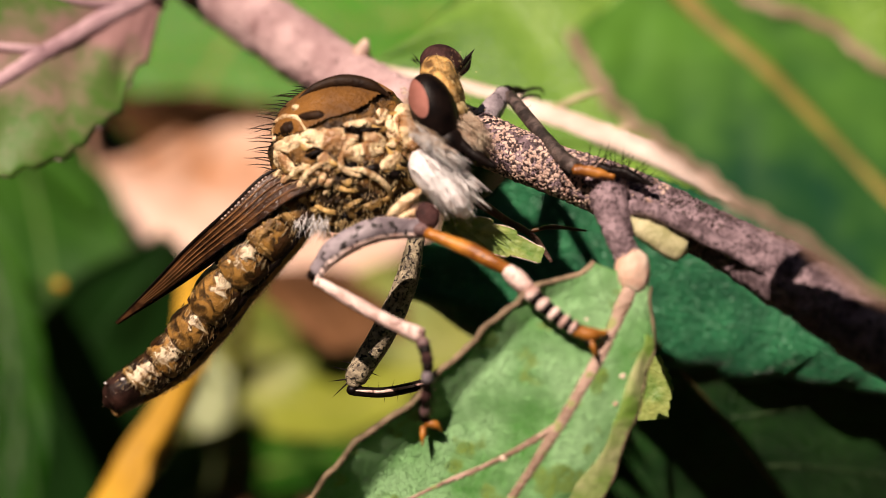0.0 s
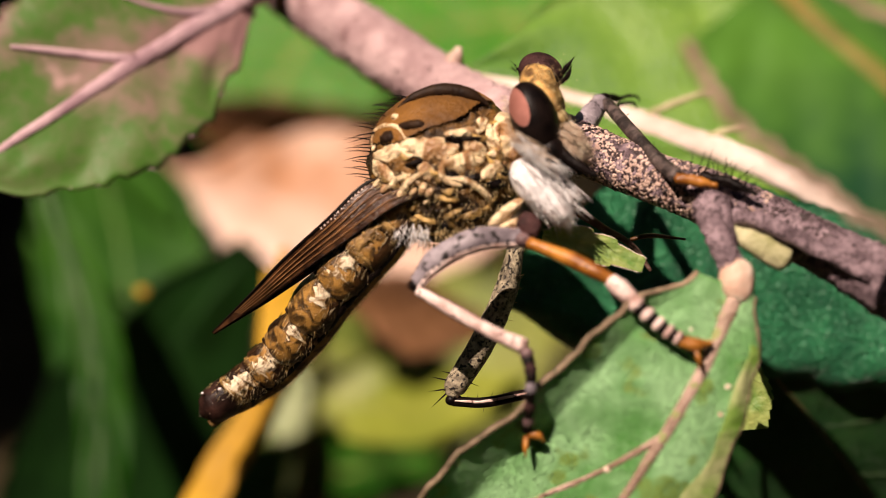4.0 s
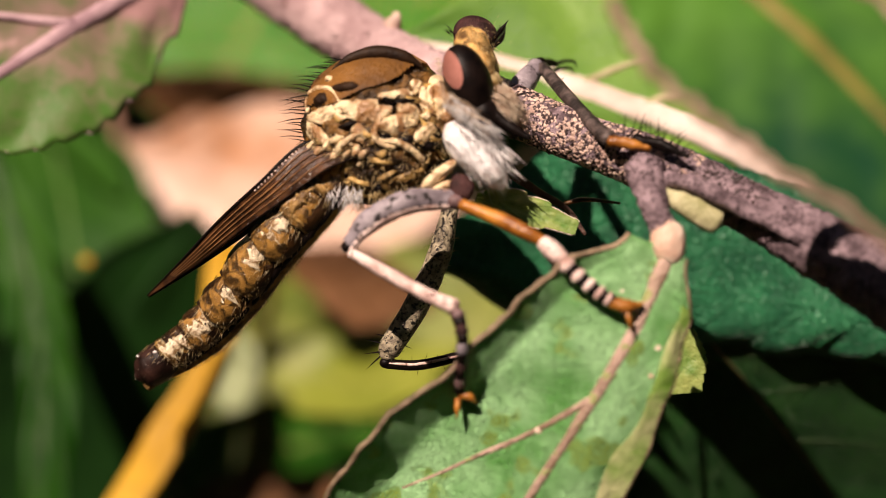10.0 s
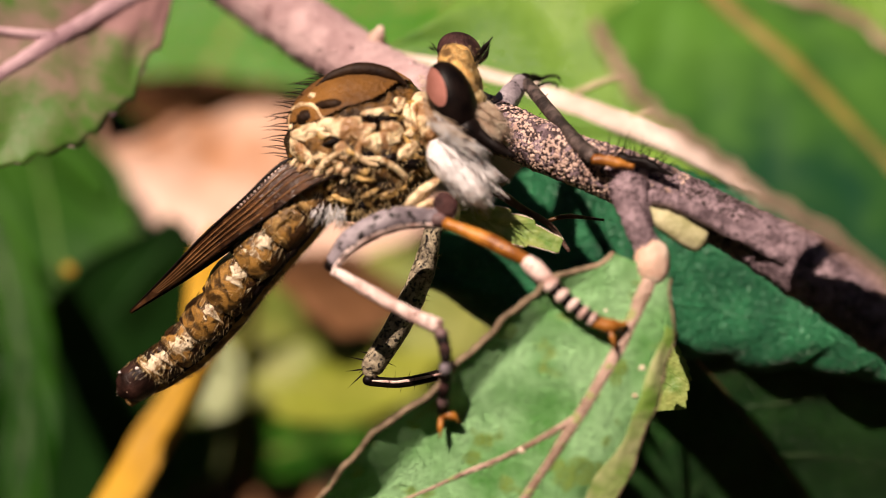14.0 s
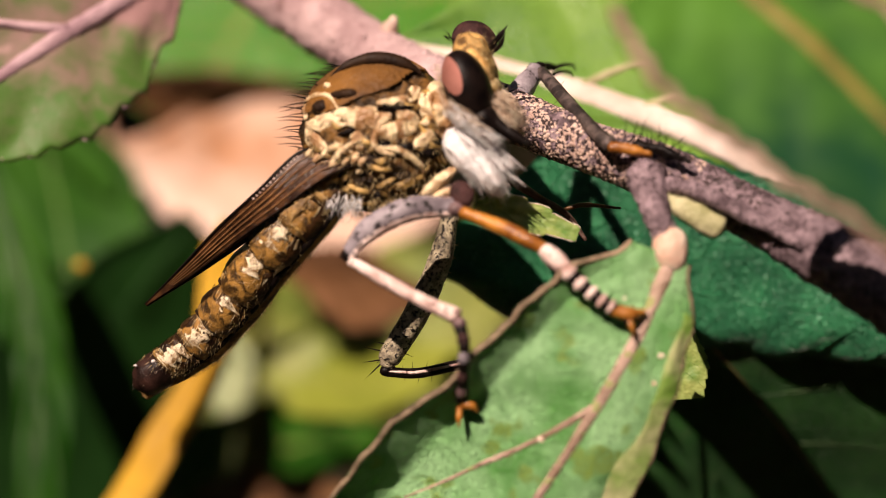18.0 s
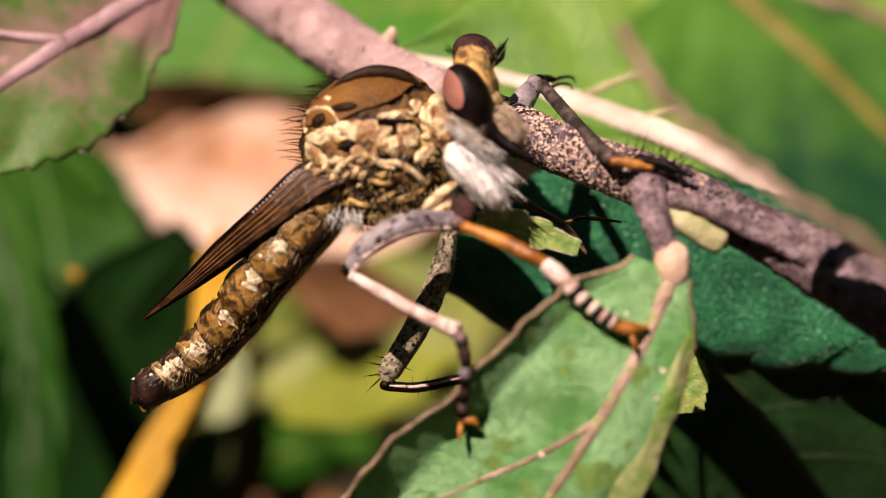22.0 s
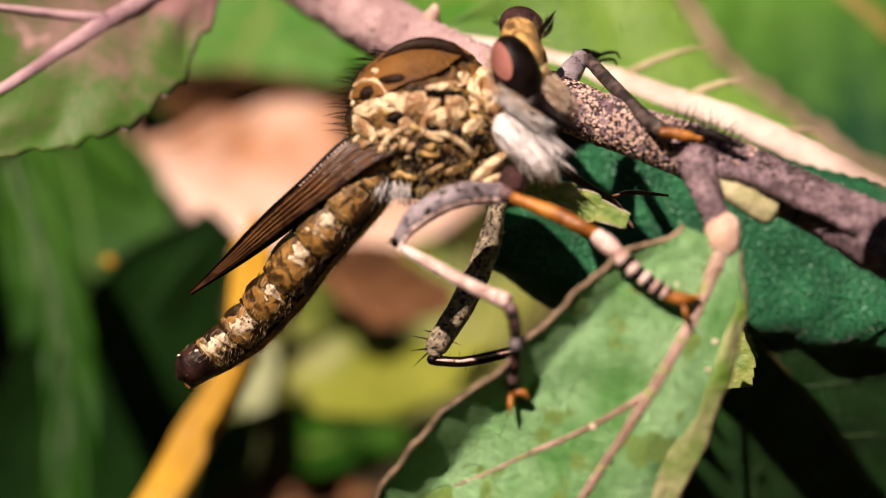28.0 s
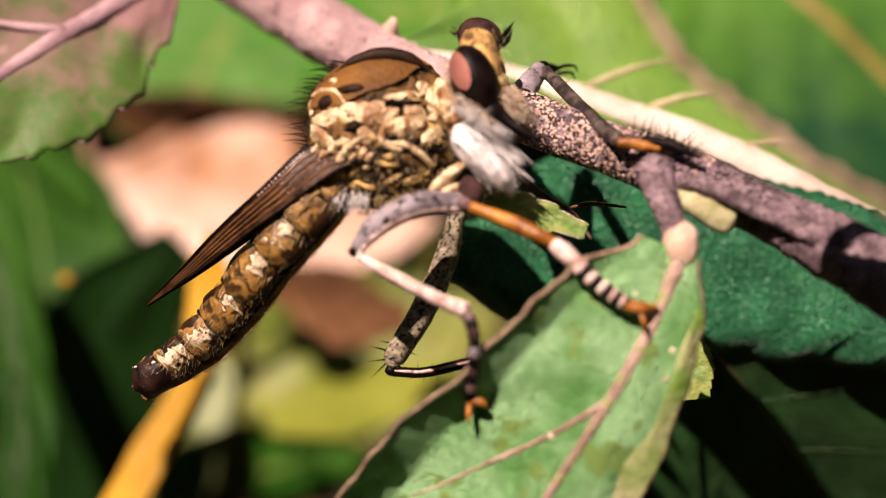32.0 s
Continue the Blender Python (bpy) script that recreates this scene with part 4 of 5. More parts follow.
tagged(part("under_fur", fur(160, between((-5.01, 1.17, 0.60), (-1.37, 1.41, 1.00), 0.25, 0.8), (0.1, -0.7, 0.4), 0.5, 0.6, 0.016), FUR_GOLD, thorax, "golden underside fur"), kind="stuff")

head = part("head", ball((-0.02, 7.32, -0.30), (0.95, 1.75, 1.7), (0, 0, 20), 28, 36, 0.07, 2), FACE, fly, "golden haired face")
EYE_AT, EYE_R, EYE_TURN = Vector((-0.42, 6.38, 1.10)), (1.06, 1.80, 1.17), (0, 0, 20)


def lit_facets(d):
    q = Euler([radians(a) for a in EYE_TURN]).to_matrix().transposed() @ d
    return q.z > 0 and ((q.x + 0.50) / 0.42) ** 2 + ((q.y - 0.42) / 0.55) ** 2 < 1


part("eye", ball(EYE_AT, EYE_R, EYE_TURN, 40, 52), BLACK, head, "black compound eye")
# The lit side of the eye, painted as a pink cap.
part("lit_eye_patch", ball(EYE_AT, [v * 1.012 for v in EYE_R], EYE_TURN, 160, 200, part_of=lit_facets), EYE_LIT, head, "lit side of the compound eye, painted reddish")
part("eye", ball((-0.04, 8.78, -2.00), (1.1, 0.92, 1.3), (0, 0, -25), 40, 52), PLUM, head, "dark reddish compound eye")
part("vertex", ball((-0.22, 8.28, -0.50), (0.85, 0.75, 0.9), (0, 0, -20), 20, 24, 0.12, 2), FACE, head)
part("cheek", tube([(-0.26, 5.28, 1.00), (0.33, 4.93, 1.30), (1.10, 4.55, 1.50)], [0.75, 0.7, 0.4], 12, 16), BLACK, head, "black cheek")
part("proboscis", tube([(0.59, 5.00, 1.40), (1.47, 4.28, 1.70), (2.41, 3.73, 2.00)], [0.42, 0.30, 0.10], 12, 12), BLACK, head, "black pointed beak")
part("face_bump", ball((0.69, 6.43, 0.40), (0.48, 0.55, 0.6), rough=0.12), FUR_GOLD, head, "yellow face bump")
for a, b, c in (((0.79, 8.47, -1.00), (1.10, 8.88, -0.80), (1.47, 9.38, -0.60)), ((0.82, 8.14, -0.20), (1.13, 8.44, -0.00), (1.34, 8.99, 0.20))):
    antenna = part("antenna", tube([a, b, c], [0.10, 0.12, 0.02], 12, 8), BLACK, head, "short black antenna")
    tagged(part("antenna_fur", fur(14, between(a, b, 0.1, 0.1), (0.3, 0.4, 0), 0.4, 0.7, 0.015, (0, 0, 0)), BLACK, antenna), kind="stuff")
tagged(part("crown_fur", fur(12, between((-1.27, 8.87, -0.50), (-1.01, 8.51, -0.00), 0.1, 0.4), (-0.8, 0.6, 0.2), 0.45, 0.4, 0.022, (0, 0, 0)), BLACK, head), kind="stuff")
tagged(part("beard", fur(420, between((0.79, 6.21, 0.60), (1.37, 5.01, 1.00), 0.45, 0.9), (0.75, -0.55, 0.1), 1.25, 0.22, 0.018), FUR_TAN, head, "pale tan beard"), kind="stuff")
tagged(part("cheek_fur", fur(260, between((-1.44, 5.38, 2.70), (0.50, 4.00, 2.70), 0.35, 0.3), (0.80, -0.55, 0.12), 1.0, 0.25, 0.020), FUR_WHITE, head, "white fur under the eye"), kind="stuff")
tagged(part("cheek_fur", fur(120, between((-1.59, 5.68, 2.75), (0.25, 4.30, 2.75), 0.32, 0.3), (0.80, -0.5, 0.12), 0.8, 0.3, 0.018), FUR_TAN, head, "tan fur under the eye"), kind="stuff")
tagged(part("head_fur", fur(420, lambda: Vector((0.03, 7.32, -0.30)) + Vector((rnd.gauss(0, 0.45), rnd.gauss(0, 0.75), 0)) + Vector((0.15, 0, 1.45)), (0.3, -0.2, 0.8), 0.28, 0.6, 0.013), FUR_GOLD, head, "short golden face fur"), kind="stuff")
tagged(part("eye_fringe", fur(120, between((-1.70, 7.49, 1.00), (-1.40, 5.29, 1.00), 0.08, 0.6), (-0.9, 0.1, 0.1), 0.35, 0.3, 0.014, (0, 0, 0)), FUR_TAN, head), kind="stuff")

belly_pts = [(-6.20, 2.70, -0.60), (-7.12, 1.72, -0.50), (-8.10, 0.60, -0.70), (-9.04, -0.42, -1.20), (-10.10, -1.58, -2.00), (-11.28, -3.11, -3.10), (-12.34, -4.28, -4.10), (-13.26, -5.25, -4.80), (-14.24, -6.01, -5.30), (-15.35, -6.76, -5.60), (-16.62, -7.66, -5.80)]
belly_line = glide(belly_pts, 32)
belly_r = [1.10, 1.18, 1.20, 1.16, 1.08, 1.00, 0.92, 0.95, 0.92]
abdomen = part("underbelly", tube([Vector(p) + Vector((0.42, -0.40, 0.00)) for p in belly_pts], [0.70, 0.86, 0.88, 0.84, 0.74, 0.60, 0.3], 40, 20, 0.06, 2), BELLY, fly, "orange brown underbelly")
down = (belly_line[32] - belly_line[0]).normalized()


def pile_root(a, b, r, turn=1.40, wide=0.16):
    """A root on the near flank of a segment."""
    t = rnd.gauss(turn, wide)
    way = Vector((-0.70, 0.70, 0)) * math.cos(t) + Vector((0, 0, 1)) * math.sin(t)
    return a.lerp(b, rnd.random()) + way * r * 1.12


def ring_root(a, r):
    t = rnd.uniform(0.5, 1.7)
    way = Vector((-0.70, 0.70, 0)) * math.cos(t) + Vector((0, 0, 1)) * math.sin(t)
    return a + way * r * 1.10


def shell(pts, radii, a0, a1, jag=0.12, seed=0):
    """A plate over part of a segment's girth, from angle a0 to a1 about its axis, with uneven borders."""
    c = glide(pts, 16)
    vs, fs = [], []
    for i in range(17):
        r = along(radii, i / 16)
        lo, hi = a0 + jag * noise.noise((i * 0.5, seed, 0)), a1 + jag * noise.noise((i * 0.5, seed, 9))
        for k in range(17):
            t = lo + (hi - lo) * k / 16
            edge = min(1, 4 * min(k, 16 - k, i, 16 - i) / 16)
            vs.append(c[i] + (Vector((-0.70, 0.70, 0)) * math.cos(t) + Vector((0, 0, 1)) * math.sin(t)) * (r - 0.05 + 0.08 * edge))
    for i in range(16):
        for k in range(16):
            x = i * 17 + k
            fs.append((x, x + 1, x + 18, x + 17))
    return vs, fs


for i in range(8):
    pts = [belly_line[min(4 * i + k, 32)] for k in range(5)]
    r = belly_r[i]
    girth = [r * 0.80, r * 0.93, r * 1.03, r * 1.10, r * 1.12, r * 1.08, belly_r[i + 1] * 0.90]
    if i > 5:
        girth = [r * 0.92, r * 1.0, r * 1.02, r * 1.02, r * 1.0, r * (0.94 if i == 6 else 0.82), belly_r[i + 1] * (0.9 if i == 6 else 0.3)]
    seg = part("abdomen_segment", tube([pts[0] - down * 0.25, *pts], girth, 18, 30, 0.05, 2), TAIL if i > 6 else TERGITE, abdomen)
    if i > 6:
        tagged(part("tail_fur", fur(14, lambda: pile_root(pts[0], pts[4], r * 0.93, 1.5, 0.9), down * 0.9 + Vector((0, 0, 0.2)), 0.16, 0.3, 0.008, (0, 0, 0)), FUR_TAN, abdomen), kind="stuff")
    if i < 7:
        part("back_plate", shell([pts[0] - down * 0.1, pts[1], pts[2], pts[3], pts[4] - down * 0.12], [v + 0.07 for v in girth], -1.0, 0.98, 0.3, i), DORSAL, abdomen, "dark brown back plate")
        part("band", shell([pts[3].lerp(pts[4], 0.25), pts[4] + down * 0.10], [r * 1.14, r * 1.16, r * 1.07], 0.2, 2.4, 0.5, i + 40), BAND, abdomen, "golden hind band")
        part("suture", shell([pts[4] + down * 0.08, pts[4] + down * 0.26], [r * 1.08, r * 1.06], -0.2, 2.6, 0.2, i + 60), RIM_DARK, abdomen, "dark seam between segments")
        if i > 0:
            part("side_plate", shell([pts[0] - down * 0.05, pts[2], pts[4] - down * 0.02], [r * 1.06, r * 1.21, r * 1.22], 1.22 - 0.03 * i, (1.45, 1.50, 1.65, 1.75, 1.85, 1.90, 1.75)[i], 0.8, i + 20), FLANK_SHEEN if i > 1 else BAND, abdomen, "pale side plate, sheen of the flank painted in")
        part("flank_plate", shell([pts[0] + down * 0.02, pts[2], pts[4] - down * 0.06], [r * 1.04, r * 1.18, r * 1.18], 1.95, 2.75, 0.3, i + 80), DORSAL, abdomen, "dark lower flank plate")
        tagged(part("flank_fur", fur(46, lambda: pile_root(pts[0], pts[4], r, 1.5, 0.35), down * 0.8 + Vector((0.20, -0.20, 0.22)), 0.50, 0.28, 0.017, (0, 0, 0)), FUR_CREAM, abdomen, "shining pale side pile"), kind="stuff")
        tagged(part("lower_fur", fur(34, lambda: pile_root(pts[0], pts[4], r, 2.25, 0.25), down * 0.7 + Vector((0.35, -0.35, 0.15)), 0.36, 0.25, 0.012, (0, 0, 0)), FUR_GOLD, abdomen, "golden lower side hairs"), kind="stuff")
        tagged(part("dark_fur", fur(90, lambda: pile_root(pts[0], pts[4], r * 1.03, 1.3, 0.7), down * 0.9 + Vector((0.05, -0.05, 0.15)), 0.26, 0.25, 0.012, (0, 0, 0)), BLACK, abdomen, "short black hairs"), kind="stuff")
        tagged(part("band_fur", fur(40, lambda: ring_root(pts[3], r), down * 0.9 + Vector((0, 0, 0.2)), 0.34, 0.3, 0.015, (0, 0, 0)), FUR_CREAM, abdomen), kind="stuff")


def on_belly():
    k = rnd.randrange(2, 30)
    a = rnd.uniform(-0.6, 3.6)
    way = Vector((-0.70, 0.70, 0)) * math.cos(a) + Vector((0, 0, 1)) * math.sin(a)
    return belly_line[k] + way * along(belly_r, k / 32) * 1.09


# Two specular points of the tail, built as white beads.
for p, r in (((-15.63, -6.36, -4.75), 0.11), ((-16.51, -6.57, -4.95), 0.08)):
    part("tail_glint", ball(p, (r, r * 0.8, r), rough=0.2, rows=10, sides=12), FUR_WHITE, abdomen, "glint on the tail built as a tiny white bead")
side_line = [belly_line[k] + (Vector((-0.70, 0.70, 0)) * math.cos(2.55) + Vector((0, 0, 1)) * math.sin(2.55)) * along(belly_r, k / 32) * 1.09 for k in range(3, 30, 3)]
part("side_fold", tube(side_line, [0.16, 0.2, 0.16], 50, 8, 0.3, 3), BLACK, abdomen, "dark fold along the flank")


def below_belly():
    k = rnd.randrange(2, 27)
    return belly_line[k].lerp(belly_line[k + 1], rnd.random()) + Vector((0.42, -0.40, 0.00)) + Vector((0.70, -0.70, rnd.uniform(-0.2, 0.8))) * along([0.70, 0.86, 0.88, 0.84, 0.74, 0.60, 0.3], k / 32) * 0.98


tagged(part("belly_hairs", fur(140, on_belly, lambda p: down * 0.9 + Vector((0.05, -0.05, 0.30)), 0.42, 0.28, 0.013, (0, 0, 0)), FUR_GOLD, abdomen, "fine golden hairs"), kind="stuff")
tagged(part("belly_fringe", fur(700, below_belly, (0.5, -0.7, 0.2), 0.20, 0.5, 0.010, (0, 0, 0)), FUR_GOLD, abdomen), kind="stuff")


def blade_between(upper, lower, n=40, m=10, fold=0.05, thick=0.05):
    """A thin pleated membrane between two edges."""
    a, b = glide(upper, n), glide(lower, n)
    vs, fs = [], []
    for lay in (0, -thick):
        for i in range(n + 1):
            for k in range(m + 1):
                vs.append(a[i].lerp(b[i], k / m) + Vector((0.3, 0.4, 1)) * (fold * math.sin(k * math.pi * 0.8) * math.sin(math.pi * min(1, i / n + 0.1)) + lay))
    q = (n + 1) * (m + 1)
    for i in range(n):
        for k in range(m):
            x = i * (m + 1) + k
            fs += [(x, x + 1, x + m + 2, x + m + 1), (q + x, q + x + m + 1, q + x + m + 2, q + x + 1)]
        for k in (0, m):
            x = i * (m + 1) + k
            fs.append((x, x + m + 1, q + x + m + 1, q + x))
    return vs, fs


for far in (0, 1):
    o = [Vector((0.28, -0.30, -0.7)) * far * f for f in (1, 1, 0.9, 0.7, 0.4, 0.15)]
    upper = [Vector(p) + d for d, p in zip(o, ((-6.69, 3.76, -0.20), (-8.19, 3.48, 0.10), (-10.07, 1.76, 0.00), (-12.03, 0.08, -1.20), (-14.12, -1.90, -3.00), (-15.94, -3.57, -4.40)))]
    lower = [Vector(p) + d for d, p in zip(o, ((-5.50, 2.93, 1.60), (-6.99, 2.26, 1.20), (-8.72, 1.08, 0.50), (-10.77, -0.29, -0.50), (-13.39, -2.08, -2.60), (-15.87, -3.63, -4.30)))]
    wing = part("wing", blade_between(upper, lower), WING, fly, "smoky brown folded wing")
    part("wing_edge", tube(upper, [0.10, 0.09, 0.08, 0.04], 50, 8), BLACK, wing, "thick black leading edge")
    for f in (0.2, 0.38, 0.55, 0.75, 0.97):
        line = [u.lerp(v, f) + Vector((0, 0, 0.06)) for u, v in zip(glide(upper, 16), glide(lower, 16))]
        part("wing_vein", tube(line[:15], [0.035, 0.03, 0.015], 30, 6), WING_VEIN if f < 0.9 else BLACK, wing)
    if not far:
        # Glints of the leading edge, imitated by a row of cream beads.
        costa = glide(upper, 60)
        tagged(part("edge_glints", joined([pebble(costa[k] + Vector((0.10, -0.06, 0.10)), (0.2, 0.3, 1), 0.055, 1.0) for k in range(13, 27)]), CREAM, wing, "row of edge glints built as pale beads"), kind="stuff")


def spines(line, count, length, r, seed, ways, lo=0.1, hi=1.0):
    """Stiff bristles along a leg piece."""
    g = random.Random(seed)
    c = glide(line, 40)
    out = []
    for i in range(count):
        k = int(40 * (lo + (hi - lo) * (i + g.random() * 0.6) / count))
        out.append(hair(c[min(k, 40)], Vector(ways[i % len(ways)]) + Vector((g.uniform(-0.3, 0.3), g.uniform(-0.3, 0.3), g.uniform(-0.2, 0.2))), length * g.uniform(0.7, 1.3), r, (0, 0, 0)))
    return out


def each(name, shapes, material, parent):
    """Every shape a part of its own."""
    for shape in shapes:
        part(name, shape, material, parent)


def rings(line, radii, mats, count, parent, name="tarsus_ring"):
    """Bead-like foot joints along a line."""
    c = glide(line, count * 6)
    for i in range(count):
        a, b, d = c[6 * i], c[6 * i + 3], c[6 * i + 6]
        r = along(radii, (i + 0.5) / count)
        part(name, tube([a, a.lerp(b, 0.6), b.lerp(d, 0.1)], [r * 0.85, r * 1.05, r * 1.1, r * 0.9], 8, 12, 0.05, 3), mats[i % len(mats)], parent)
        part("dark_joint", tube([b.lerp(d, 0.15), d], [r * 0.98, r * 0.88], 3, 12), BLACK, parent)


def claw(at, ways, parent, material, size=0.5, r=0.09):
    for w in ways:
        w = Vector(w).normalized()
        p = Vector(at)
        part("claw", tube([p, p + w * size * 0.6 + Vector((0, 0.05, 0.12)), p + w * size + Vector((0.02, -0.16, 0))], [r, r * 0.9, r * 0.25], 10, 8), material, parent)


# middle leg on the viewer's side
line = [(-0.86, 0.95, 2.20), (-3.03, 0.86, 2.70), (-4.82, 0.01, 2.70), (-5.77, -1.06, 2.50)]
femur = part("femur", tube(line, [0.44, 0.56, 0.54, 0.36], 30, 20, 0.05, 3), GREY, fly, "grey bloomed thigh with dark dots")
each("spine", spines(line, 26, 0.16, 0.03, 3, [(0.2, -0.9, 0.8), (-0.3, 0.2, 1)]), BLACK, femur)
under = [Vector(p) + Vector((0.06, -0.26, 0.22)) for p in line]
part("pale_edge", tube(under, [0.16, 0.26, 0.26, 0.12], 30, 14, 0.12, 3), CREAM, femur, "pale dotted lower edge")
tagged(part("dot", joined([pebble(q + Vector((0, -0.02 + 0.10 * (k % 2), 0.235)), (0, -0.2, 1), 0.075, 0.5) for k, q in enumerate(glide(under, 15)[2:15])]), BLACK, femur), kind="stuff")
part("pale_top", tube([Vector(p) + Vector((-0.05, 0.40, 0.12)) for p in line], [0.05, 0.13, 0.13, 0.06], 30, 10, 0.1, 3), CREAM, femur, "pale pink upper edge")
part("knee", ball((-5.85, -1.19, 2.50), (0.32, 0.3, 0.3), rough=0.1), BLACK, femur)
each("knee_spine", spines([(-5.98, -1.06, 2.50), (-5.78, -1.42, 2.50)], 5, 0.5, 0.03, 4, [(-1, 0.1, 0), (-0.9, -0.3, 0.2)]), BLACK, femur)
line = [(-5.72, -1.42, 2.60), (-3.93, -2.43, 3.30), (-2.36, -3.26, 4.00), (-0.96, -3.86, 4.50)]
tibia = part("tibia", tube(line, [0.24, 0.31, 0.30, 0.38], 30, 18, 0.06, 3), CREAM, fly, "cream pink shin")
each("spine", spines(line, 14, 0.35, 0.018, 5, [(0.3, 1, 0), (0, -1, 0.2), (0.3, 0.3, 1)], 0.3), BLACK, tibia)
line = [(-0.92, -4.00, 4.70), (-0.67, -5.11, 5.20), (-0.74, -6.49, 4.60), (-0.82, -7.69, 3.60)]
tarsus = part("tarsus", tube(line, [0.17, 0.15, 0.14], 12, 10), PURPLE, fly, "dusky beaded foot")
rings(line, [0.30, 0.27, 0.24, 0.25], [PURPLE, PLUM, GREY, PLUM], 5, tarsus)
each("spine", spines(line, 26, 0.6, 0.020, 6, [(1, -0.1, 0), (-1, -0.2, 0), (0.9, 0.5, 0.3)], 0.0), PURPLE, tarsus)
claw((-0.80, -7.79, 3.55), [(0.9, -0.25, 0.1)], tarsus, AMBER, 0.75, 0.22)
claw((-0.87, -7.97, 3.50), [(-0.1, -1, 0.2)], tarsus, AMBER, 0.7, 0.15)
part("coxa", ball((-0.66, 1.41, 2.30), (0.52, 0.68, 0.5), (0, 0, 18), 20, 24, 0.25, 1.6), PLUM, fly, "dark plum brown hip joint")
part("coxa", ball((-1.73, 2.09, 2.10), (0.95, 0.30, 0.30), (0, 0, 38), 16, 20, 0.2, 2), PLATE, fly, "cream hip lobe")
part("coxa", ball((-1.57, 1.57, 2.00), (0.70, 0.22, 0.26), (0, 0, 18), 16, 20, 0.2, 2), PLATE, fly, "cream hip lobe")
part("trochanter", ball((-0.97, 0.85, 2.60), (0.4, 0.35, 0.35), rough=0.1), PURPLE, fly)

# front leg on the viewer's side
line = [(-0.74, 0.74, 3.00), (1.14, -0.03, 3.50), (2.13, -0.53, 3.90), (2.93, -0.94, 4.00)]
femur = part("femur", tube(line, [0.26, 0.36, 0.34, 0.27], 24, 18, 0.05, 3), ORANGE, fly, "orange thigh")
each("spine", spines(line, 22, 0.35, 0.014, 7, [(-0.2, -1, 0.1), (0.2, 0.9, 0.2)]), FUR_GOLD, femur)
line = [(2.88, -0.94, 4.00), (3.41, -1.44, 4.30), (3.85, -1.84, 4.50)]
tibia = part("tibia", tube(line, [0.34, 0.44, 0.40, 0.32], 14, 18, 0.05, 3), CREAM, fly, "cream shin")
line = [(3.84, -1.88, 4.60), (4.61, -2.63, 4.90), (5.35, -3.22, 5.00), (5.99, -3.62, 5.00)]
tarsus = part("tarsus", tube(line, [0.2, 0.18, 0.18], 12, 10), BLACK, fly, "black and white banded foot")
rings(line, [0.38, 0.36, 0.34, 0.32], [CREAM], 5, tarsus)
part("foot_pad", tube([(5.84, -3.57, 5.00), (6.54, -3.78, 5.00), (7.25, -3.69, 4.80)], [0.30, 0.34, 0.12], 10, 12, 0.1), AMBER, tarsus, "brown orange foot pad")
claw((6.29, -3.87, 5.00), [(0.5, -0.9, 0.1)], tarsus, BLACK, 0.6, 0.14)
claw((6.48, -3.97, 5.00), [(0.3, -0.9, 0.3)], tarsus, AMBER, 0.7, 0.15)

# front leg on the far side, gripping the twig
line = [(1.49, 5.21, -3.00), (2.18, 6.52, -4.60), (3.01, 7.66, -6.00)]
femur = part("femur", tube(line, [0.6, 0.6, 0.46], 20, 18, 0.06, 3), GREY, fly, "grey thigh")
part("knee", ball((3.18, 7.77, -6.00), (0.34, 0.34, 0.3), rough=0.1), BLACK, femur)
each("spine", spines(line, 16, 0.4, 0.02, 8, [(0.8, -0.5, 0), (0.6, 0.5, 0.3)]), BLACK, femur)
line = [(3.27, 7.57, -5.60), (4.36, 5.90, -2.60), (5.26, 4.60, -0.20), (6.06, 3.70, 1.50)]
tibia = part("tibia", tube(line, [0.30, 0.33, 0.35, 0.36], 24, 16, 0.10, 3), SOOTY, fly, "dark bristly shin")
each("spine", spines(line, 16, 0.55, 0.022, 9, [(-0.7, -0.8, 0.2), (0.9, 0.6, 0), (0.7, 0.8, 0.2)]), BLACK, tibia)
line = [(5.99, 3.64, 1.70), (6.86, 3.50, 1.80), (7.82, 3.31, 1.90)]
tarsus = part("tarsus", tube(line, [0.24, 0.26, 0.18], 14, 14, 0.25, 3), AMBER, fly, "orange and black foot")
line = [(7.13, 3.71, 1.60), (8.37, 3.41, 2.00), (9.54, 2.88, 2.50)]
part("toe", tube(line, [0.24, 0.28, 0.10], 20, 12, 0.35, 4), BLACK, tarsus)
tagged(part("toe_fur", fur(160, between(line[0], line[2], 0.15, 0.3), (0.5, 0.6, 0.4), 0.35, 0.5, 0.02, (0, 0, 0)), BLACK, tarsus), kind="stuff")
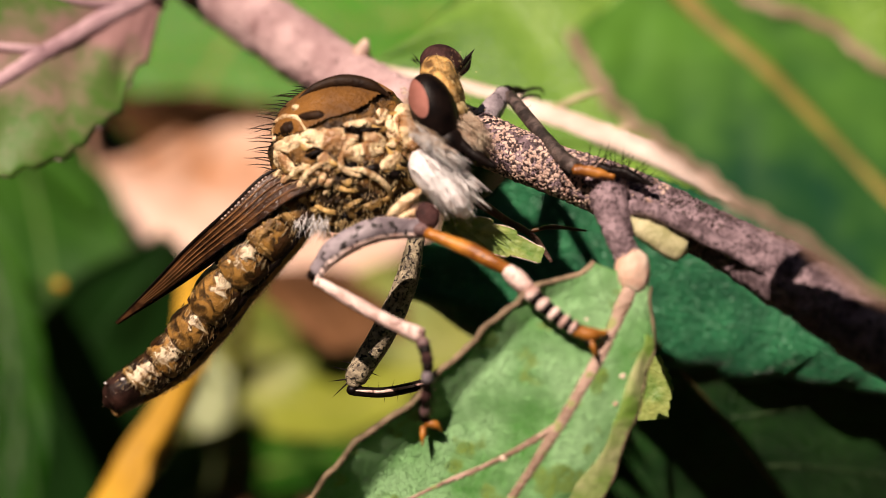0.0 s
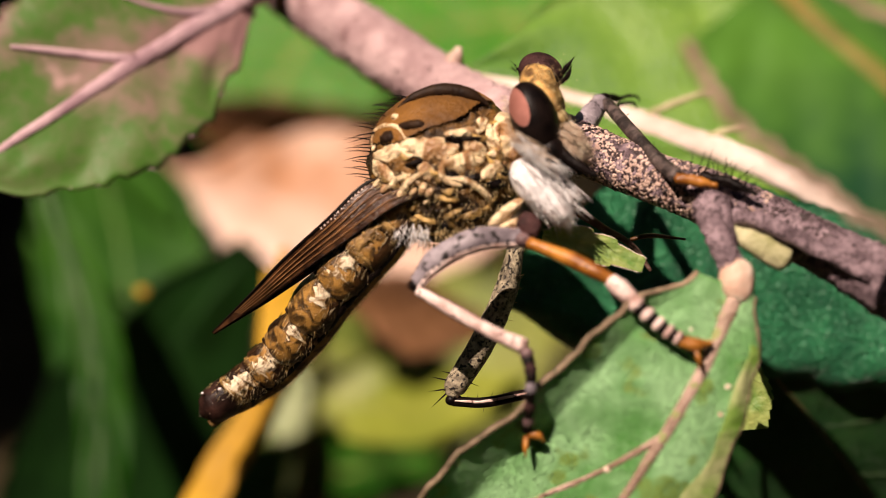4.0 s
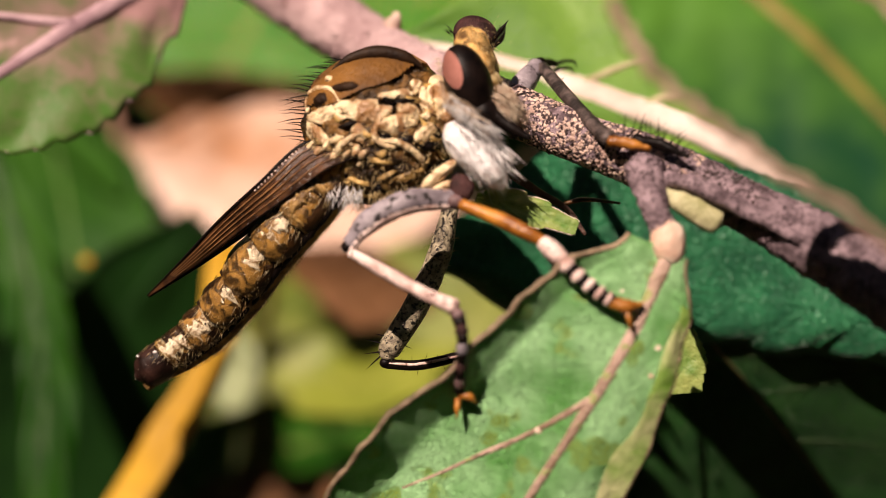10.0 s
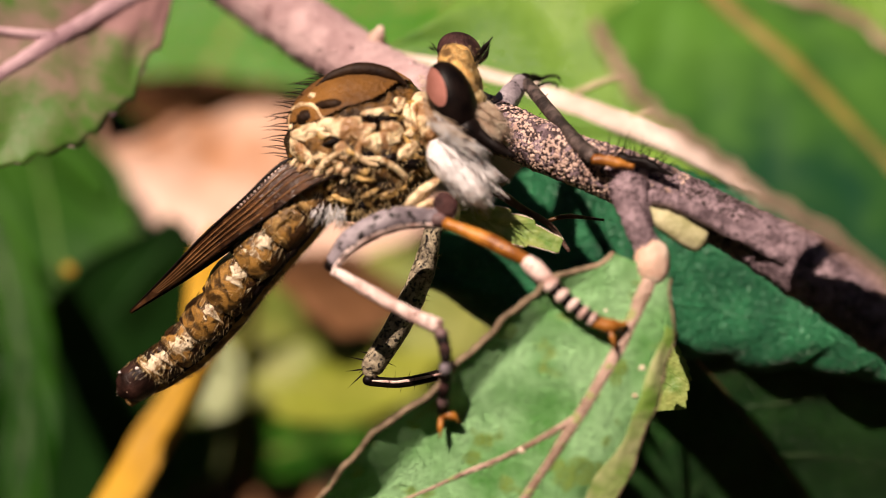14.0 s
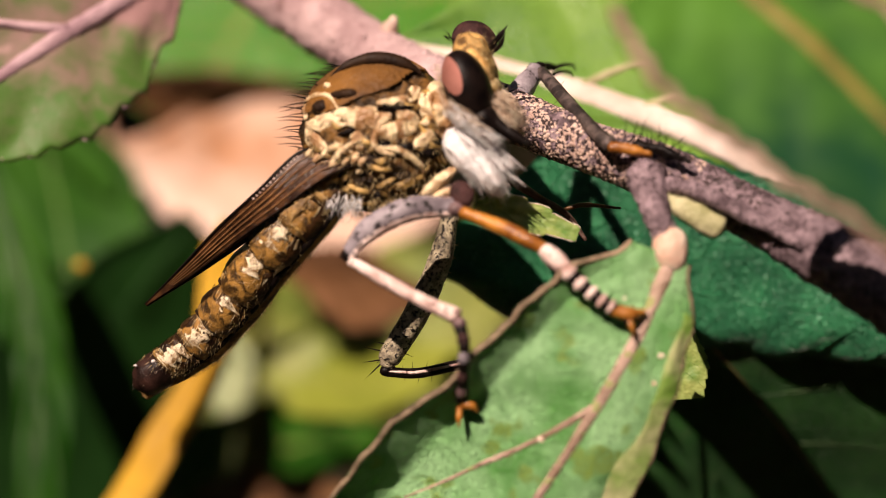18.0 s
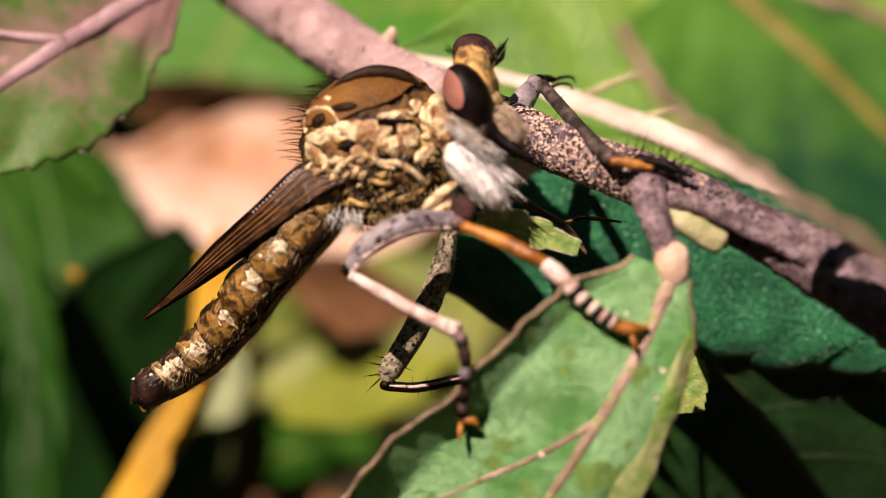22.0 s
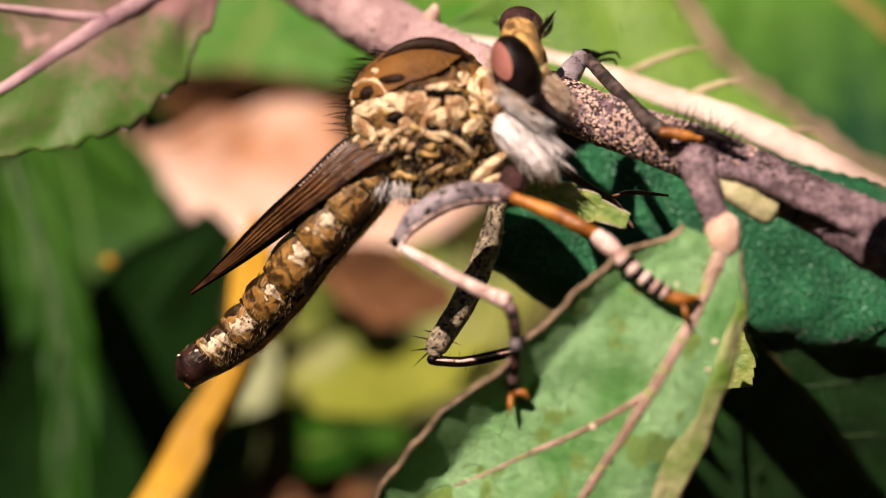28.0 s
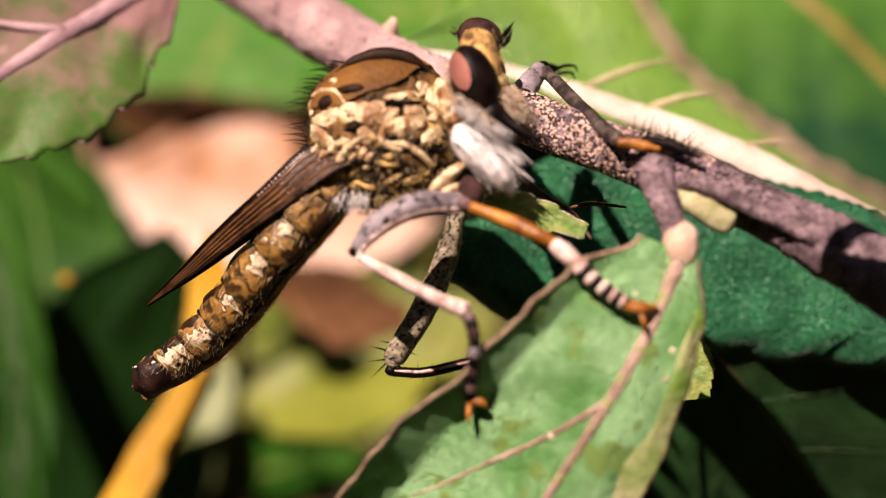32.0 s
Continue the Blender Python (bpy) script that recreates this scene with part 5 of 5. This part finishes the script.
each("spine", spines([(6.37, 3.90, 1.50), (7.88, 3.68, 1.80), (9.35, 3.08, 2.40)], 18, 1.0, 0.042, 10, [(0.15, 1, 0), (0.7, 0.8, 0)]), BLACK, tarsus)
hook = part("far_foot", tube([(2.96, 7.40, -7.50), (3.58, 8.00, -8.50), (4.06, 8.04, -9.00)], [0.2, 0.24, 0.16], 12, 12), BLACK, fly, "black hooked foot")
for o in (0, 0.35):
    part("claw", tube([Vector(p) + Vector((-o * 0.4, -o, 0)) for p in ((3.94, 7.93, -9.00), (4.46, 8.15, -9.00), (4.97, 8.15, -9.00), (5.14, 7.86, -9.00))], [0.12, 0.09, 0.07, 0.03], 14, 8), BLACK, hook)

# hind leg on the far side
line = [(-1.21, 0.63, -1.00), (-1.76, -1.61, -1.20), (-2.78, -3.88, -1.60), (-4.03, -5.90, -2.00), (-4.30, -6.48, -2.00)]
femur = part("femur", tube(line, [0.40, 0.56, 0.60, 0.56, 0.34], 30, 20, 0.05, 3), DUSKY, fly, "dark speckled thigh")
each("spine", spines(line, 26, 0.75, 0.030, 11, [(0.9, -0.4, 0), (0.9, 0.2, 0.2)], 0.15, 0.75), FUR_GOLD, femur)
each("stout_spine", spines([(-4.02, -5.35, -1.80), (-4.30, -6.38, -2.00)], 8, 1.15, 0.06, 12, [(-1, 0.1, 0.2), (0.9, -0.5, 0), (-0.7, -0.4, 0)]), BLACK, femur)
part("knee", ball((-4.30, -6.70, -2.00), (0.3, 0.26, 0.28), rough=0.1), BLACK, femur)
line = [(-4.25, -6.75, -2.00), (-2.80, -6.81, -2.00), (-1.15, -6.44, -1.20), (0.81, -5.93, -0.00)]
tibia = part("tibia", tube(line, [0.24, 0.25, 0.25, 0.27], 24, 14, 0.04, 3), BLACK, fly, "glossy black shin with pale stripe")
part("stripe", tube([Vector(p) + Vector((0, 0.05, 0.21)) for p in (line[0], (-3.5, -6.80, -2.0), *line[1:])], [0.03, 0.07, 0.08, 0.08, 0.05], 24, 8), CREAM, tibia, "pale stripe along the shin")
each("spine", spines(line, 14, 0.5, 0.022, 13, [(0.2, 1, 0), (0.1, -1, 0)], 0.15), BLACK, tibia)
